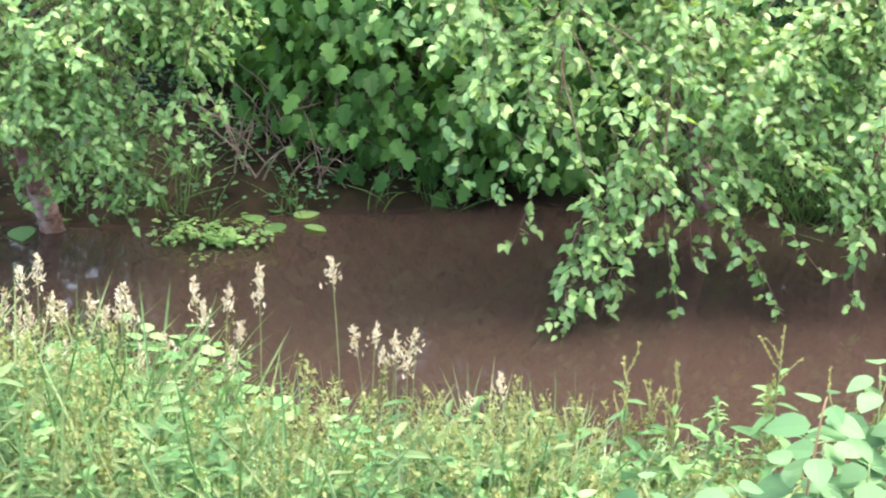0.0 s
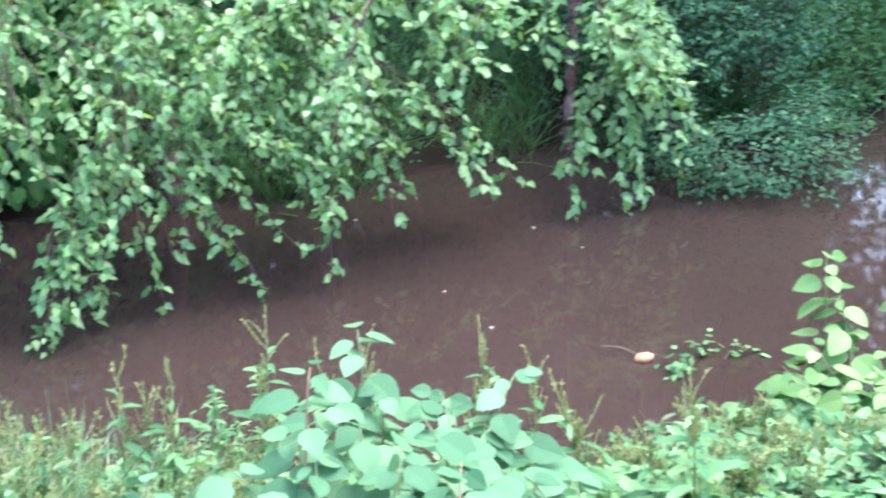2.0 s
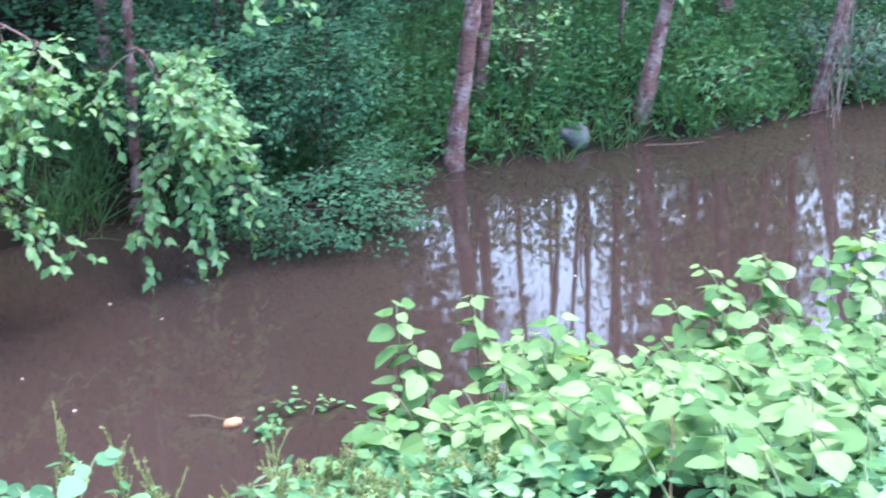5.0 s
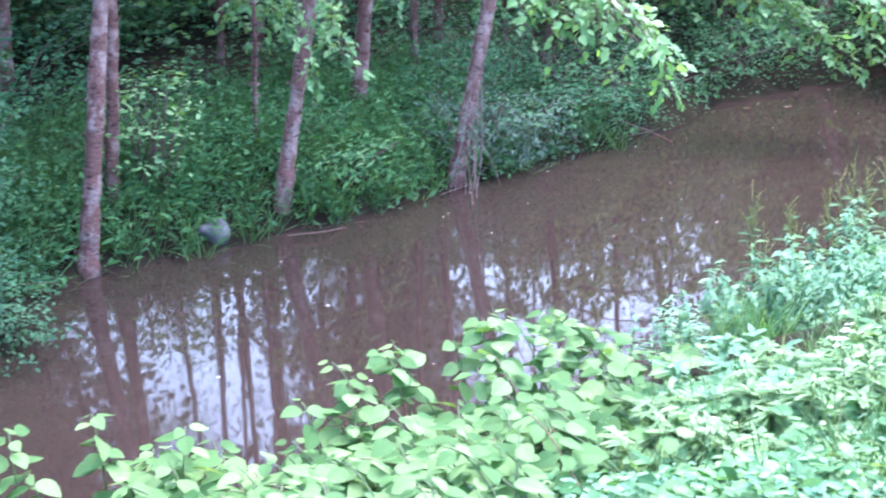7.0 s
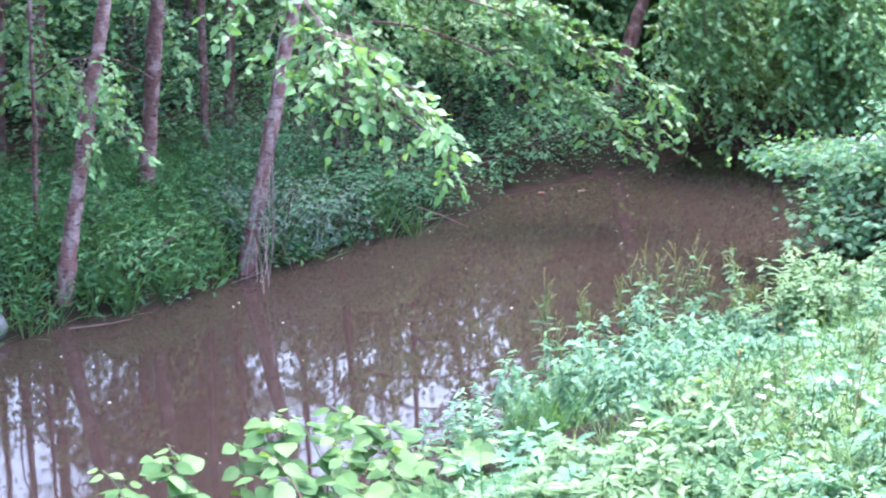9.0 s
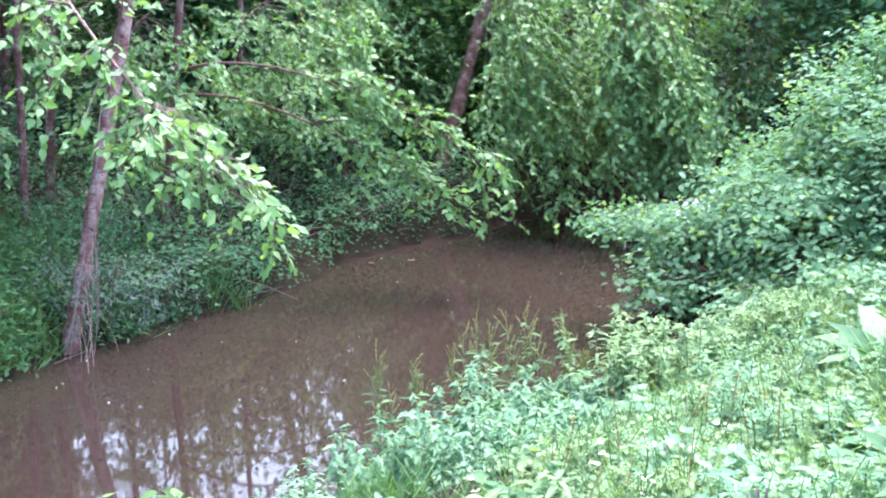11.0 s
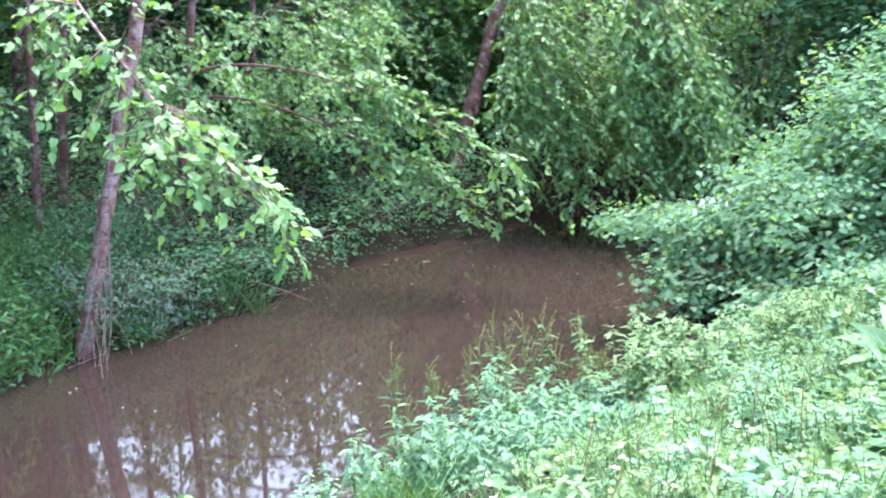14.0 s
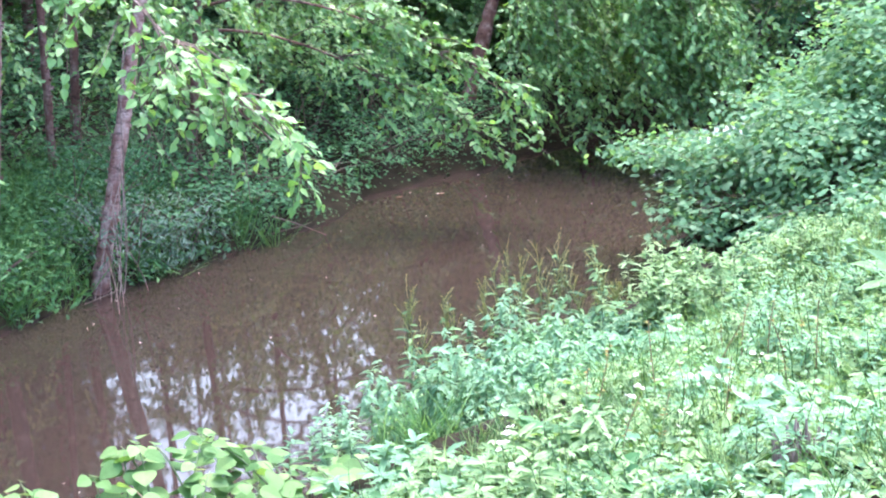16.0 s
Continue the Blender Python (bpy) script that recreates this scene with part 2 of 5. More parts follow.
def add_leaves(acc, shape, pos, direction, up, size, jitter=0.35):
    x, y, z = axes_for(direction, up, jitter)
    v, f = shape
    s = np.asarray(size, float)[:, None, None]
    allv = np.asarray(pos)[:, None] + s * (v[None, :, 0:1] * x[:, None] + v[None, :, 1:2] * y[:, None] + v[None, :, 2:3] * z[:, None])
    allf = f[None] + (np.arange(len(pos)) * len(v))[:, None, None]
    acc.add(allv.reshape(-1, 3), allf.reshape(-1, 3))


def tube(acc, pts, radii, sides=6):
    pts = np.asarray(pts, float)
    r = np.interp(np.linspace(0, 1, len(pts)), np.linspace(0, 1, len(radii)), radii)
    tan = unit(np.gradient(pts, axis=0))
    ref = np.array([0.3, 0.9, 0.1]) if abs(tan[0][2]) > 0.6 else np.array([0, 0, 1.0])
    a = unit(np.cross(tan, ref))
    b = np.cross(tan, a)
    ang = np.linspace(0, 2 * math.pi, sides, endpoint=False)
    ring = np.cos(ang)[None, :, None] * a[:, None] + np.sin(ang)[None, :, None] * b[:, None]
    v = (pts[:, None] + r[:, None, None] * ring).reshape(-1, 3)
    v = np.concatenate([v, pts[-1:]])
    i, j = np.meshgrid(np.arange(len(pts) - 1), np.arange(sides), indexing="ij")
    i, j = i.ravel(), j.ravel()
    k = (j + 1) % sides
    acc.add(v, np.stack([i * sides + j, i * sides + k, (i + 1) * sides + k, (i + 1) * sides + j], 1))
    e = (len(pts) - 1) * sides
    acc.add(v[e:], [(q, (q + 1) % sides, sides) for q in range(sides)])


def bez(a, b, c, n=10):
    t = np.linspace(0, 1, n)[:, None]
    a, b, c = (np.asarray(p, float) for p in (a, b, c))
    return (1 - t) ** 2 * a + 2 * t * (1 - t) * b + t * t * c


# ---- ground and water ----
NEAR_X = (-60, -2, 1, 3, 5, 7, 9, 11, 13, 15, 18, 21, 30, 60)
NEAR_Y = (5.0, 5.0, 4.8, 4.6, 4.3, 3.95, 4.0, 4.2, 4.5, 4.6, 3.6, 1.5, -7, -40)
FAR_X = (-60, -2, -0.5, 2.3, 4, 5.7, 6.5, 8, 9, 11, 13, 14.4, 16, 18, 21, 32, 60)
FAR_Y = (7.6, 7.6, 8.0, 7.95, 8.05, 7.75, 7.5, 7.45, 7.3, 7.2, 7.15, 6.95, 6.4, 5.6, 3.8, -4, -36)


def near_y(x):
    return np.interp(x, NEAR_X, NEAR_Y) + 0.08 * np.sin(2.3 * np.asarray(x)) + 0.05 * np.sin(5.1 * np.asarray(x) + 1)


def far_y(x):
    return np.interp(x, FAR_X, FAR_Y) + 0.09 * np.sin(2.1 * np.asarray(x) + 0.6) + 0.06 * np.sin(5.3 * np.asarray(x))


def ground_z(x, y):
    x, y = np.asarray(x, float), np.asarray(y, float)
    dn, df = near_y(x) - y, y - far_y(x)
    zn = 1.55 * (1 - np.exp(-np.maximum(dn, 0) / 2.2))
    zf = 0.22 * (1 - np.exp(-np.maximum(df, 0) / 0.4)) + 0.7 * (1 - np.exp(-np.maximum(df, 0) / 9))
    deep = np.minimum(-dn, -df)
    bed = -0.6 * (1 - np.exp(-np.maximum(deep, 0) / 0.5))
    rough = 0.05 * np.sin(x * 2.3 + 1.7 * np.sin(y * 1.9)) * np.sin(y * 2.7 + x) * np.minimum(np.maximum(dn, df).clip(0), 1)
    return np.where(dn > 0, zn, np.where(df > 0, zf, bed)) + rough


def grid_axis(lo, hi, step, far):
    inner = np.arange(lo, hi + 1e-6, step)
    grow = np.cumsum(step * 1.35 ** np.arange(1, 40))
    grow = grow[grow < far]
    return np.concatenate([(lo - grow)[::-1], inner, hi + grow])


def sheet(name, xs, ys, zfun, mat, label, category):
    gx, gy = np.meshgrid(xs, ys)
    acc = Acc()
    v = np.stack([gx, gy, zfun(gx, gy)], -1).reshape(-1, 3)
    w = len(xs)
    i, j = np.meshgrid(np.arange(len(ys) - 1), np.arange(w - 1), indexing="ij")
    a = (i * w + j).ravel()
    acc.add(v, np.stack([a, a + 1, a + w + 1, a + w], 1))
    return tagged(new(name, acc.mesh(name, mat, True)), label, category, kind="structure")


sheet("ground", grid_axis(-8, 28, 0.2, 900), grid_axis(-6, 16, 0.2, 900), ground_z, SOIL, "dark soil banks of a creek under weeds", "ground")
sheet("water", np.linspace(-40, 40, 81), np.linspace(-25, 9.5, 36), lambda x, y: 0 * x, WATER, "muddy brown creek water, nearly still", "water")

# ---- plant builders ----
def rand_dirs(n, zlo=-0.3, zhi=0.4):
    a, z = rng.uniform(0, 2 * math.pi, n), rng.uniform(zlo, zhi, n)
    return unit(np.stack([np.cos(a), np.sin(a), z], 1))


def leaf_set(parent, shape, mat, rows, singles, name="leaf", jitter=0.4, owners=None):
    """Leaves from rows of (pos, direction, up, size): the ones nearest to the open water as objects, the rest as one mesh."""
    pos, d, up, size = (np.concatenate(c) for c in zip(*rows))
    order = np.argsort(pos[:, 1])
    near, rest = order[:singles], order[singles:]
    if len(near):
        v, f = shape
        one = Acc()
        one.add(v, f)
        me = one.mesh(name, mat)
        x, y, z = axes_for(d[near], up[near], jitter)
        if owners:
            row = np.repeat(np.arange(len(rows)), [len(r[0]) for r in rows])[near]
        leaf_objects(name, [me], [owners[k] for k in row] if owners else parent, pos[near], x, y, z, size[near])
    if len(rest):
        acc = Acc()
        add_leaves(acc, shape, pos[rest], d[rest], up[rest], size[rest], jitter)
        part("foliage", acc, mat, parent, kind="stuff")


def leafy_bough(twigs, rows, path, leaf, n_twigs, twig_len, gap=0.035, start=0.3, hang=0.3):
    """Side twigs on the outer part of a bough, with leaves along them and along the bough's end."""
    tan = unit(np.gradient(path, axis=0))
    for k in range(n_twigs):
        u = start + (1 - start) * (k + rng.uniform(0, 1)) / n_twigs
        i = min(int(u * (len(path) - 1)), len(path) - 2)
        q = path[i] + (path[i + 1] - path[i]) * (u * (len(path) - 1) - i)
        ln = twig_len * rng.uniform(0.5, 1.15) * (1.15 - 0.5 * u)
        d = unit(tan[i] * 0.6 + rng.normal(0, 0.8, 3) * (1.1, 0.9, 0.35) + np.array([0, -0.12, -0.4 * hang * rng.uniform(0.0, 0.8)]))
        end = q + d * ln
        tw = bez(q, q + d * ln * 0.5 + np.array([0, 0, 0.05 * ln]), end + np.array([0, 0, -0.1 * ln]), 5)
        tube(twigs, tw, (0.0016, 0.0008), 3)
        n = max(3, int(ln / gap))
        s = (np.arange(n) + 0.6) / n
        p = np.stack([np.interp(s, np.linspace(0, 1, 5), tw[:, c]) for c in range(3)], 1)
        out = unit(d * 0.7 + rng.normal(0, 0.6, (n, 3)) * (1, 1, 0.55) + np.array([0, -0.15, -0.2]))
        up = np.tile((0.0, -0.4, 1.0), (n, 1)) + rng.normal(0, 0.25, (n, 3))
        rows.append((p, out, up, leaf * rng.uniform(0.65, 1.15, n)))


def crown_leaves(acc, centre, radii, clumps, per, size, shape=KITE, spread=0.35):
    """A crown of separate clumps with gaps between them."""
    a = rand_dirs(clumps, -1, 1) * rng.uniform(0.35, 1.0, (clumps, 1)) * np.asarray(radii) + np.asarray(centre)
    p = np.repeat(a, per, 0) + rng.normal(0, spread, (clumps * per, 3)) * (1, 1, 0.6)
    add_leaves(acc, shape, p, rand_dirs(len(p), -0.6, 0.2), np.tile((0, 0, 1.0), (len(p), 1)), size * rng.uniform(0.6, 1.2, len(p)), 0.5)
    return a


def trunk_path(base, lean, height, bend=0.12, n=14):
    t = np.linspace(0, 1, n)[:, None]
    p = np.asarray(base, float) + t * height * np.array([lean[0], lean[1], 1.0])
    ph = rng.uniform(0, 6)
    p[:, 0] += bend * np.sin(2.2 * t[:, 0] * 3 + ph) * t[:, 0]
    p[:, 1] += bend * np.cos(1.7 * t[:, 0] * 3 + ph) * t[:, 0]
    return p


def trunk_tube(acc, path, radius):
    """A trunk with a flared foot and slightly uneven girth."""
    n = 90
    s = np.linspace(0, 1, n) ** 1.9
    q = np.stack([np.interp(s, np.linspace(0, 1, len(path)), path[:, c]) for c in range(3)], 1)
    h = s * (path[-1, 2] - path[0, 2])
    r = 0.82 * radius * (1 - 0.8 * s) * (1 + 0.5 * np.exp(-h / 0.12)) * (1 + 0.06 * np.sin(h * 7 + rng.uniform(0, 6)) + 0.05 * rng.normal(0, 1, n))
    q[1:, :2] += np.cumsum(rng.normal(0, 0.0022, (n - 1, 2)), axis=0)
    tube(acc, q, r, 12)
    return q, r


def bark_flakes(q, r, count):
    """Small curls of papery bark that stand off a trunk's lower part."""
    acc = Acc()
    k = rng.integers(2, int(len(q) * 0.62), count)
    a = rng.uniform(0, 2 * math.pi, count)
    out = np.stack([np.cos(a), np.sin(a), 0 * a], 1)
    side = np.stack([-np.sin(a), np.cos(a), 0 * a], 1)
    add_leaves(acc, (KITE[0] * (1.0, 1.0, 2.5), KITE[1]), q[k] + out * r[k][:, None] * 0.97 + rng.normal(0, 0.02, (count, 3)) * (0, 0, 1), side + 0.45 * out + rng.normal(0, 0.35, (count, 3)), out, rng.uniform(0.02, 0.05, count), 0.2)
    return acc


def birch_tree(base, lean, height, radius, bark, label, tips=(), limbs=(), leaf=0.07, leafmat=None, crown=None, twigs=17, twig_len=0.24, singles=0, rise=0.75, start=0.3, group="", fine=()):
    """A leaning riverside tree: trunk, limbs, hanging boughs that end at the tips, and a high crown."""
    base = (base[0], base[1], float(ground_z(base[0], base[1])) - 0.15)
    t = thing("birch_tree", base, label, "tree", group)
    path = trunk_path(base, lean, height)
    acc = Acc()
    q, r = trunk_tube(acc, path, radius)
    trunk = part("trunk", acc, bark, t, smooth=True)
    part("peeling_bark", bark_flakes(q, r, 130), bark, trunk, "papery curls of peeling bark", kind="stuff")
    lines = [path]
    for h, mid, end in limbs:
        k = np.interp(h, path[:, 2], np.arange(len(path)))
        s = np.array([np.interp(k, np.arange(len(path)), path[:, c]) for c in range(3)])
        line = bez(s, mid, end, 16)
        acc = Acc()
        tube(acc, line, (min(radius * 0.35, 0.015), 0.003), 7)
        part("limb", acc, bark, t, smooth=True)
        lines.append(line)
    if len(tips) or len(fine):
        allp = np.concatenate(lines)
        rows, tw = [], Acc()
        for k, tip in enumerate([*tips, *fine]):
            thin = k >= len(tips)
            tip = np.asarray(tip, float)
            aim = tip + (rng.normal(0, 0.45), 0.45, rise)
            s = allp[np.argmin(((allp - aim) ** 2).sum(1))]
            ctrl = s * 0.4 + tip * 0.6 + rng.normal(0, 0.12, 3)
            ctrl[2] = 0.35 * s[2] + 0.65 * tip[2] + 0.2
            bough = bez(s, ctrl, tip, 12)
            ln = np.linalg.norm(np.diff(bough, axis=0), axis=1).sum()
            tube(tw, bough, (0.0042, 0.0012), 4)
            leafy_bough(tw, rows, bough, leaf, max(3, int(twigs * min(ln, 1.6) * (0.8 if thin else 1))), twig_len * (0.5 if thin else 1), gap=leaf * 0.45, start=max(start, 1 - (0.75 if thin else 1.2) / ln))
        part("twigwork", tw, TWIG, t, kind="stuff")
        leaf_set(t, BIRCHLEAF, leafmat or BIRCH, rows, singles)
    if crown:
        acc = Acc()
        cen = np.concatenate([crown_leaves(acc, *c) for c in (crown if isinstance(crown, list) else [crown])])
        # The crown's shade is painted: darker leaves than on the boughs.
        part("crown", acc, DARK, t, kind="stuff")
        acc = Acc()
        for c in cen[:: 3]:
            s = path[int(np.clip(np.argmin(abs(path[:, 2] - (c[2] - 0.6))), 0, len(path) - 1))]
            tube(acc, bez(s, (s + c) / 2 + (0, 0, 0.2), c, 6), (0.025, 0.006), 4)
        part("branchwork", acc, bark, t, kind="stuff")
    return t


def shrub(name, label, category, blobs, sprigs, leaf, shape, mat, singles=0, per=7, spread=0.09, group="", stems=14, down=0.15, inner=0.7, face=0.45):
    """A bush: stems from its foot to sprigs of leaves on the shells of some round masses."""
    c0 = np.mean([b[0] for b in blobs], axis=0)
    foot = (c0[0], c0[1], float(ground_z(c0[0], c0[1])) - 0.03)
    t = thing(name, foot, label, category, group)
    rows, wood = [], Acc()
    for c, r in blobs:
        c, r = np.asarray(c, float), np.asarray(r, float)
        n = int(sprigs * (r[0] * r[2] + r[1] * r[2] + r[0] * r[1]))
        d = rand_dirs(n, -0.75, 1)
        bump = 1 + 0.22 * np.sin(d[:, 0] * 7 + c[0]) * np.sin(d[:, 1] * 6 + d[:, 2] * 8)
        s = c + d * r * (rng.uniform(inner, 1.05, n) * bump)[:, None]
        s = s[s[:, 2] > np.maximum(ground_z(s[:, 0], s[:, 1]), 0) + 0.03]
        n = len(s)
        dd = unit((s - c) / r)
        p = np.repeat(s, per, 0) + rng.normal(0, spread, (n * per, 3)) * (1, 1, 0.3)
        o = unit(np.repeat(dd, per, 0) * 0.5 + rand_dirs(n * per, -0.25, 0.15) + (0, 0, -down))
        up = np.repeat(dd + rng.normal(0, 0.2, (n, 3)), per, 0) * face + (0, 0, 1.1 - 0.65 * face)
        rows.append((p, o, up, leaf * rng.uniform(0.55, 1.15, n * per)))
        for e in s[rng.permutation(n)[:stems]]:
            f = np.array(foot) + (c - c0) * (0.5, 0.5, 0) + np.append(rng.normal(0, 0.08, 2), 0)
            f[2] = max(float(ground_z(f[0], f[1])), -0.2) - 0.03
            tube(wood, bez(f, (f + e) / 2 + (0, 0, 0.25 * r[2]), e, 8), (0.009, 0.003), 5)
    part("twigwork", wood, TWIG, t, kind="stuff")
    leaf_set(t, shape, mat, rows, singles, jitter=0.2)
    return t


def knotweed(label, stems, leaf, singles=280, mat=None, group="knotweed on the bank"):
    """Arching stems with big alternate leaves held flat to the light. stems: foot x, foot y, tip x, y, z."""
    f0 = np.mean([s[:2] for s in stems], axis=0)
    t = thing("knotweed", (f0[0], f0[1], float(ground_z(*f0)) - 0.02), label, "plant", group)
    rows, owners = [], []
    for fx, fy, tx, ty, tz in stems:
        f, e = np.array([fx, fy, float(ground_z(fx, fy)) - 0.03]), np.array([tx, ty, tz])
        line = bez(f, f * 0.35 + e * 0.65 + (0, 0, 0.32 * (tz - f[2])), e, 10)
        acc = Acc()
        tube(acc, line, (0.0052, 0.002), 5)
        owners.append(part("stem", acc, REDSTEM if rng.random() < 0.12 else STEM, t, smooth=True))
        ln = np.linalg.norm(np.diff(line, axis=0), axis=1).sum()
        n = int(ln * 19)
        s = np.linspace(0.22, 1.0, n) ** 0.8
        p = np.stack([np.interp(s, np.linspace(0, 1, 10), line[:, c]) for c in range(3)], 1)
        a = rng.uniform(0, 6.28) + np.arange(n) * 2.6 + rng.normal(0, 0.35, n)
        d = unit(np.stack([np.cos(a), np.sin(a), rng.uniform(-0.35, 0.1, n)], 1))
        p = p + d * 0.02
        up = np.tile((0, -0.25, 1.0), (n, 1))
        rows.append((p, d, up, leaf * rng.uniform(0.6, 1.1, n) * (1.12 - 0.55 * s ** 3)))
    leaf_set(t, HEART, mat or KNOT, rows, singles, jitter=0.28, owners=owners)
    return t


def weeds(name, label, category, spots, height, per, leaf, shape, mat, lean=0.15, tilt=(-0.2, 0.5), stem=None, top=1.0, singles=0, group="", thick=0.004, spread=0.0, ztop=None):
    """Upright leafy stems that stand together at the spots (x, y)."""
    spots = np.asarray(spots, float)
    c = spots.mean(0)
    t = thing(name, (c[0], c[1], float(ground_z(*c)) - 0.02), label, category, group)
    acc, rows = Acc(), []
    for x, y in spots:
        h = height * rng.uniform(0.6, 1.1)
        if ztop:
            h = max(0.12, ztop - float(ground_z(x, y))) * rng.uniform(0.82, 1.1) * (0.93 + 0.2 * math.sin(3.1 * x + 2 * y) * math.sin(4.3 * y + x))
        f = np.array([x, y, max(float(ground_z(x, y)), -0.1) - 0.03])
        e = f + (rng.normal(0, lean) * h, rng.normal(0, lean) * h, h)
        line = bez(f, (f + e) / 2 + rng.normal(0, 0.03, 3), e, 6)
        tube(acc, line, (thick, thick * 0.4), 4)
        n = int(per * rng.uniform(0.8, 1.2))
        s = top * (0.1 + 0.9 * rng.uniform(0, 1, n) ** 0.6)
        p = np.stack([np.interp(s, np.linspace(0, 1, 6), line[:, k]) for k in range(3)], 1) + rng.normal(0, spread + 1e-4, (n, 3))
        d = rand_dirs(n, *tilt)
        rows.append((p, d, np.tile((0, -0.1, 1.0), (n, 1)), leaf * rng.uniform(0.5, 1.15, n) * (1.1 - 0.45 * s)))
    part("stalkwork", acc, stem or STEM, t, kind="stuff")
    leaf_set(t, shape, mat, rows, singles, jitter=0.2)
    return t


def scatter(n, x0, x1, y0, y1, side):
    """Spots between two distances from the water's edge: side -1 is the near bank, 1 the far one."""
    x = rng.uniform(x0, x1, n)
    d = rng.uniform(y0, y1, n)
    p = np.stack([x, (near_y(x) - d) if side < 0 else (far_y(x) + d)], 1)
    keep = np.hypot(p[:, 0] - 6.7, p[:, 1] - 7.5) > 0.17
    for bx, by, w in BARE:
        away = np.array([bx, by]) / math.hypot(bx, by)
        q = p - (bx, by)
        along, across = q @ away, q @ np.array([-away[1], away[0]])
        keep &= ~((along < 0.08) & (along > -0.16) & (abs(across) < w))
    return p[keep]


# bare strips of bank before trunks that stand at the water
BARE = ((5.79, 7.78, 0.11), (7.31, 7.66, 0.11), (8.77, 7.4, 0.13))


def grass(name, label, spots, height, blades, mat, lean=0.5, width=1.0, group=""):
    """Tufts of bending blades, too many to count."""
    spots = np.asarray(spots, float)
    p = np.repeat(spots, blades, 0) + rng.normal(0, 0.03, (len(spots) * blades, 2))
    n = len(p)
    z = np.maximum(ground_z(p[:, 0], p[:, 1]), -0.1) - 0.02
    d = unit(np.stack([rng.normal(0, lean, n), rng.normal(0, lean, n), np.ones(n)], 1))
    up = np.stack([rng.normal(0, 1, n), rng.normal(0, 1, n), np.full(n, 0.3)], 1)
    v, f = BLADE
    acc = Acc()
    add_leaves(acc, (v * (width, 1, 1), f), np.column_stack([p, z]), d, up, height * rng.uniform(0.45, 1.1, n), 0.1)
    return tagged(new(name, acc.mesh(name, mat)), label, "grass", group, "stuff")


def ground_cover(name, label, spots, lift, per, leaf, shape, mat):
    """Low leaves over the ground, too many to count."""
    spots = np.asarray(spots, float)
    p = np.repeat(spots, per, 0) + rng.normal(0, 0.07, (len(spots) * per, 2))
    z = np.maximum(ground_z(p[:, 0], p[:, 1]), 0.0)
    hs = np.repeat(rng.uniform(0.3, 1.0, len(spots)), per) * lift
    z = z + hs * rng.uniform(0.15, 1.0, len(p))
    acc = Acc()
    add_leaves(acc, shape, np.column_stack([p, z]), rand_dirs(len(p), -0.3, 0.5), np.tile((0, -0.2, 1.0), (len(p), 1)), leaf * rng.uniform(0.5, 1.2, len(p)), 0.4)
    return tagged(new(name, acc.mesh(name, mat)), label, "undergrowth", kind="stuff")


def fill_tips(n, xs, lows, y, height, ydev=0.35):
    """Bough ends over the water, between a low outline and a height above it."""
    x = rng.uniform(xs[0], xs[-1], n)
    lo = np.interp(x, xs, lows)
    return np.stack([x, y + rng.normal(0, ydev, n), lo + 0.1 + height * rng.uniform(0, 1, n) ** 1.1], 1)


# ---- far bank trees ----
left_fine = [(x, 7.2, z) for x, z in ((-1.65, 0.23), (-1.13, 0.48), (-1.06, 0.73), (-0.85, 1.1), (-1.33, 0.57), (-2.0, 0.41), (-1.84, 0.33), (-1.22, 1.0), (-1.46, 0.65), (-1.75, 0.25), (-1.6, 0.3), (-1.45, 0.45), (-1.55, 0.2), (-1.3, 0.5), (-1.2, 0.55), (-1.7, 0.45), (-1.9, 0.3), (-2.05, 0.25), (-1.4, 0.35))]
left_tips = list(fill_tips(100, (-2.7, -2.0, -1.6, -1.3, -0.95), (0.4, 0.34, 0.4, 0.55, 1.1), 7.25, 1.2))
birch_tree((-1.99, 7.62), (-0.21, 0.02), 8, 0.075, GREYBARK, "leaning birch on the far bank with low leafy boughs", left_tips,
           [(1.5, (-1.8, 7.6, 1.9), (-1.0, 7.1, 1.6)), (1.9, (-2.4, 7.3, 2.2), (-2.6, 7.0, 1.7)), (1.2, (-1.9, 7.6, 1.4), (-1.6, 7.2, 1.1))], 0.047, BIRCH, [((-2.8, 10.8, 7), (2.2, 2.0, 2.2), 80, 40, 0.13), ((-2.2, 9.0, 3.6), (1.7, 1.1, 0.8), 45, 40, 0.10)],
           singles=150, fine=left_fine, rise=0.45, twigs=22)

front_fine = [(x, 6.6, z) for x, z in ((-0.34, 1.41), (-0.26, 1.21), (-0.02, 0.91), (0.06, 0.67), (0.2, 0.58), (0.3, 0.34), (0.73, 0.02), (0.82, 0.13),
                                       (1.08, 0.07), (1.13, 0.29), (0.93, 0.47), (1.21, 0.36), (1.37, 0.31), (1.57, 0.03), (1.71, 0.26), (1.88, 0.08), (1.76, 0.48), (1.93, 0.37))]
front_fine += [(0.56, 6.4, -0.02 + 0.06), (0.60, 6.45, 0.08), (0.5, 6.45, 0.05), (0.64, 6.5, 0.14), (0.52, 6.5, 0.2), (0.72, 6.5, 0.24), (0.6, 6.5, 0.32), (0.78, 6.5, 0.3)]
front = list(fill_tips(100, (-0.3, 0.05, 0.4, 0.8, 1.0, 1.6, 2.1), (1.35, 0.95, 0.72, 0.5, 0.5, 0.42, 0.45), 6.85, 1.0))
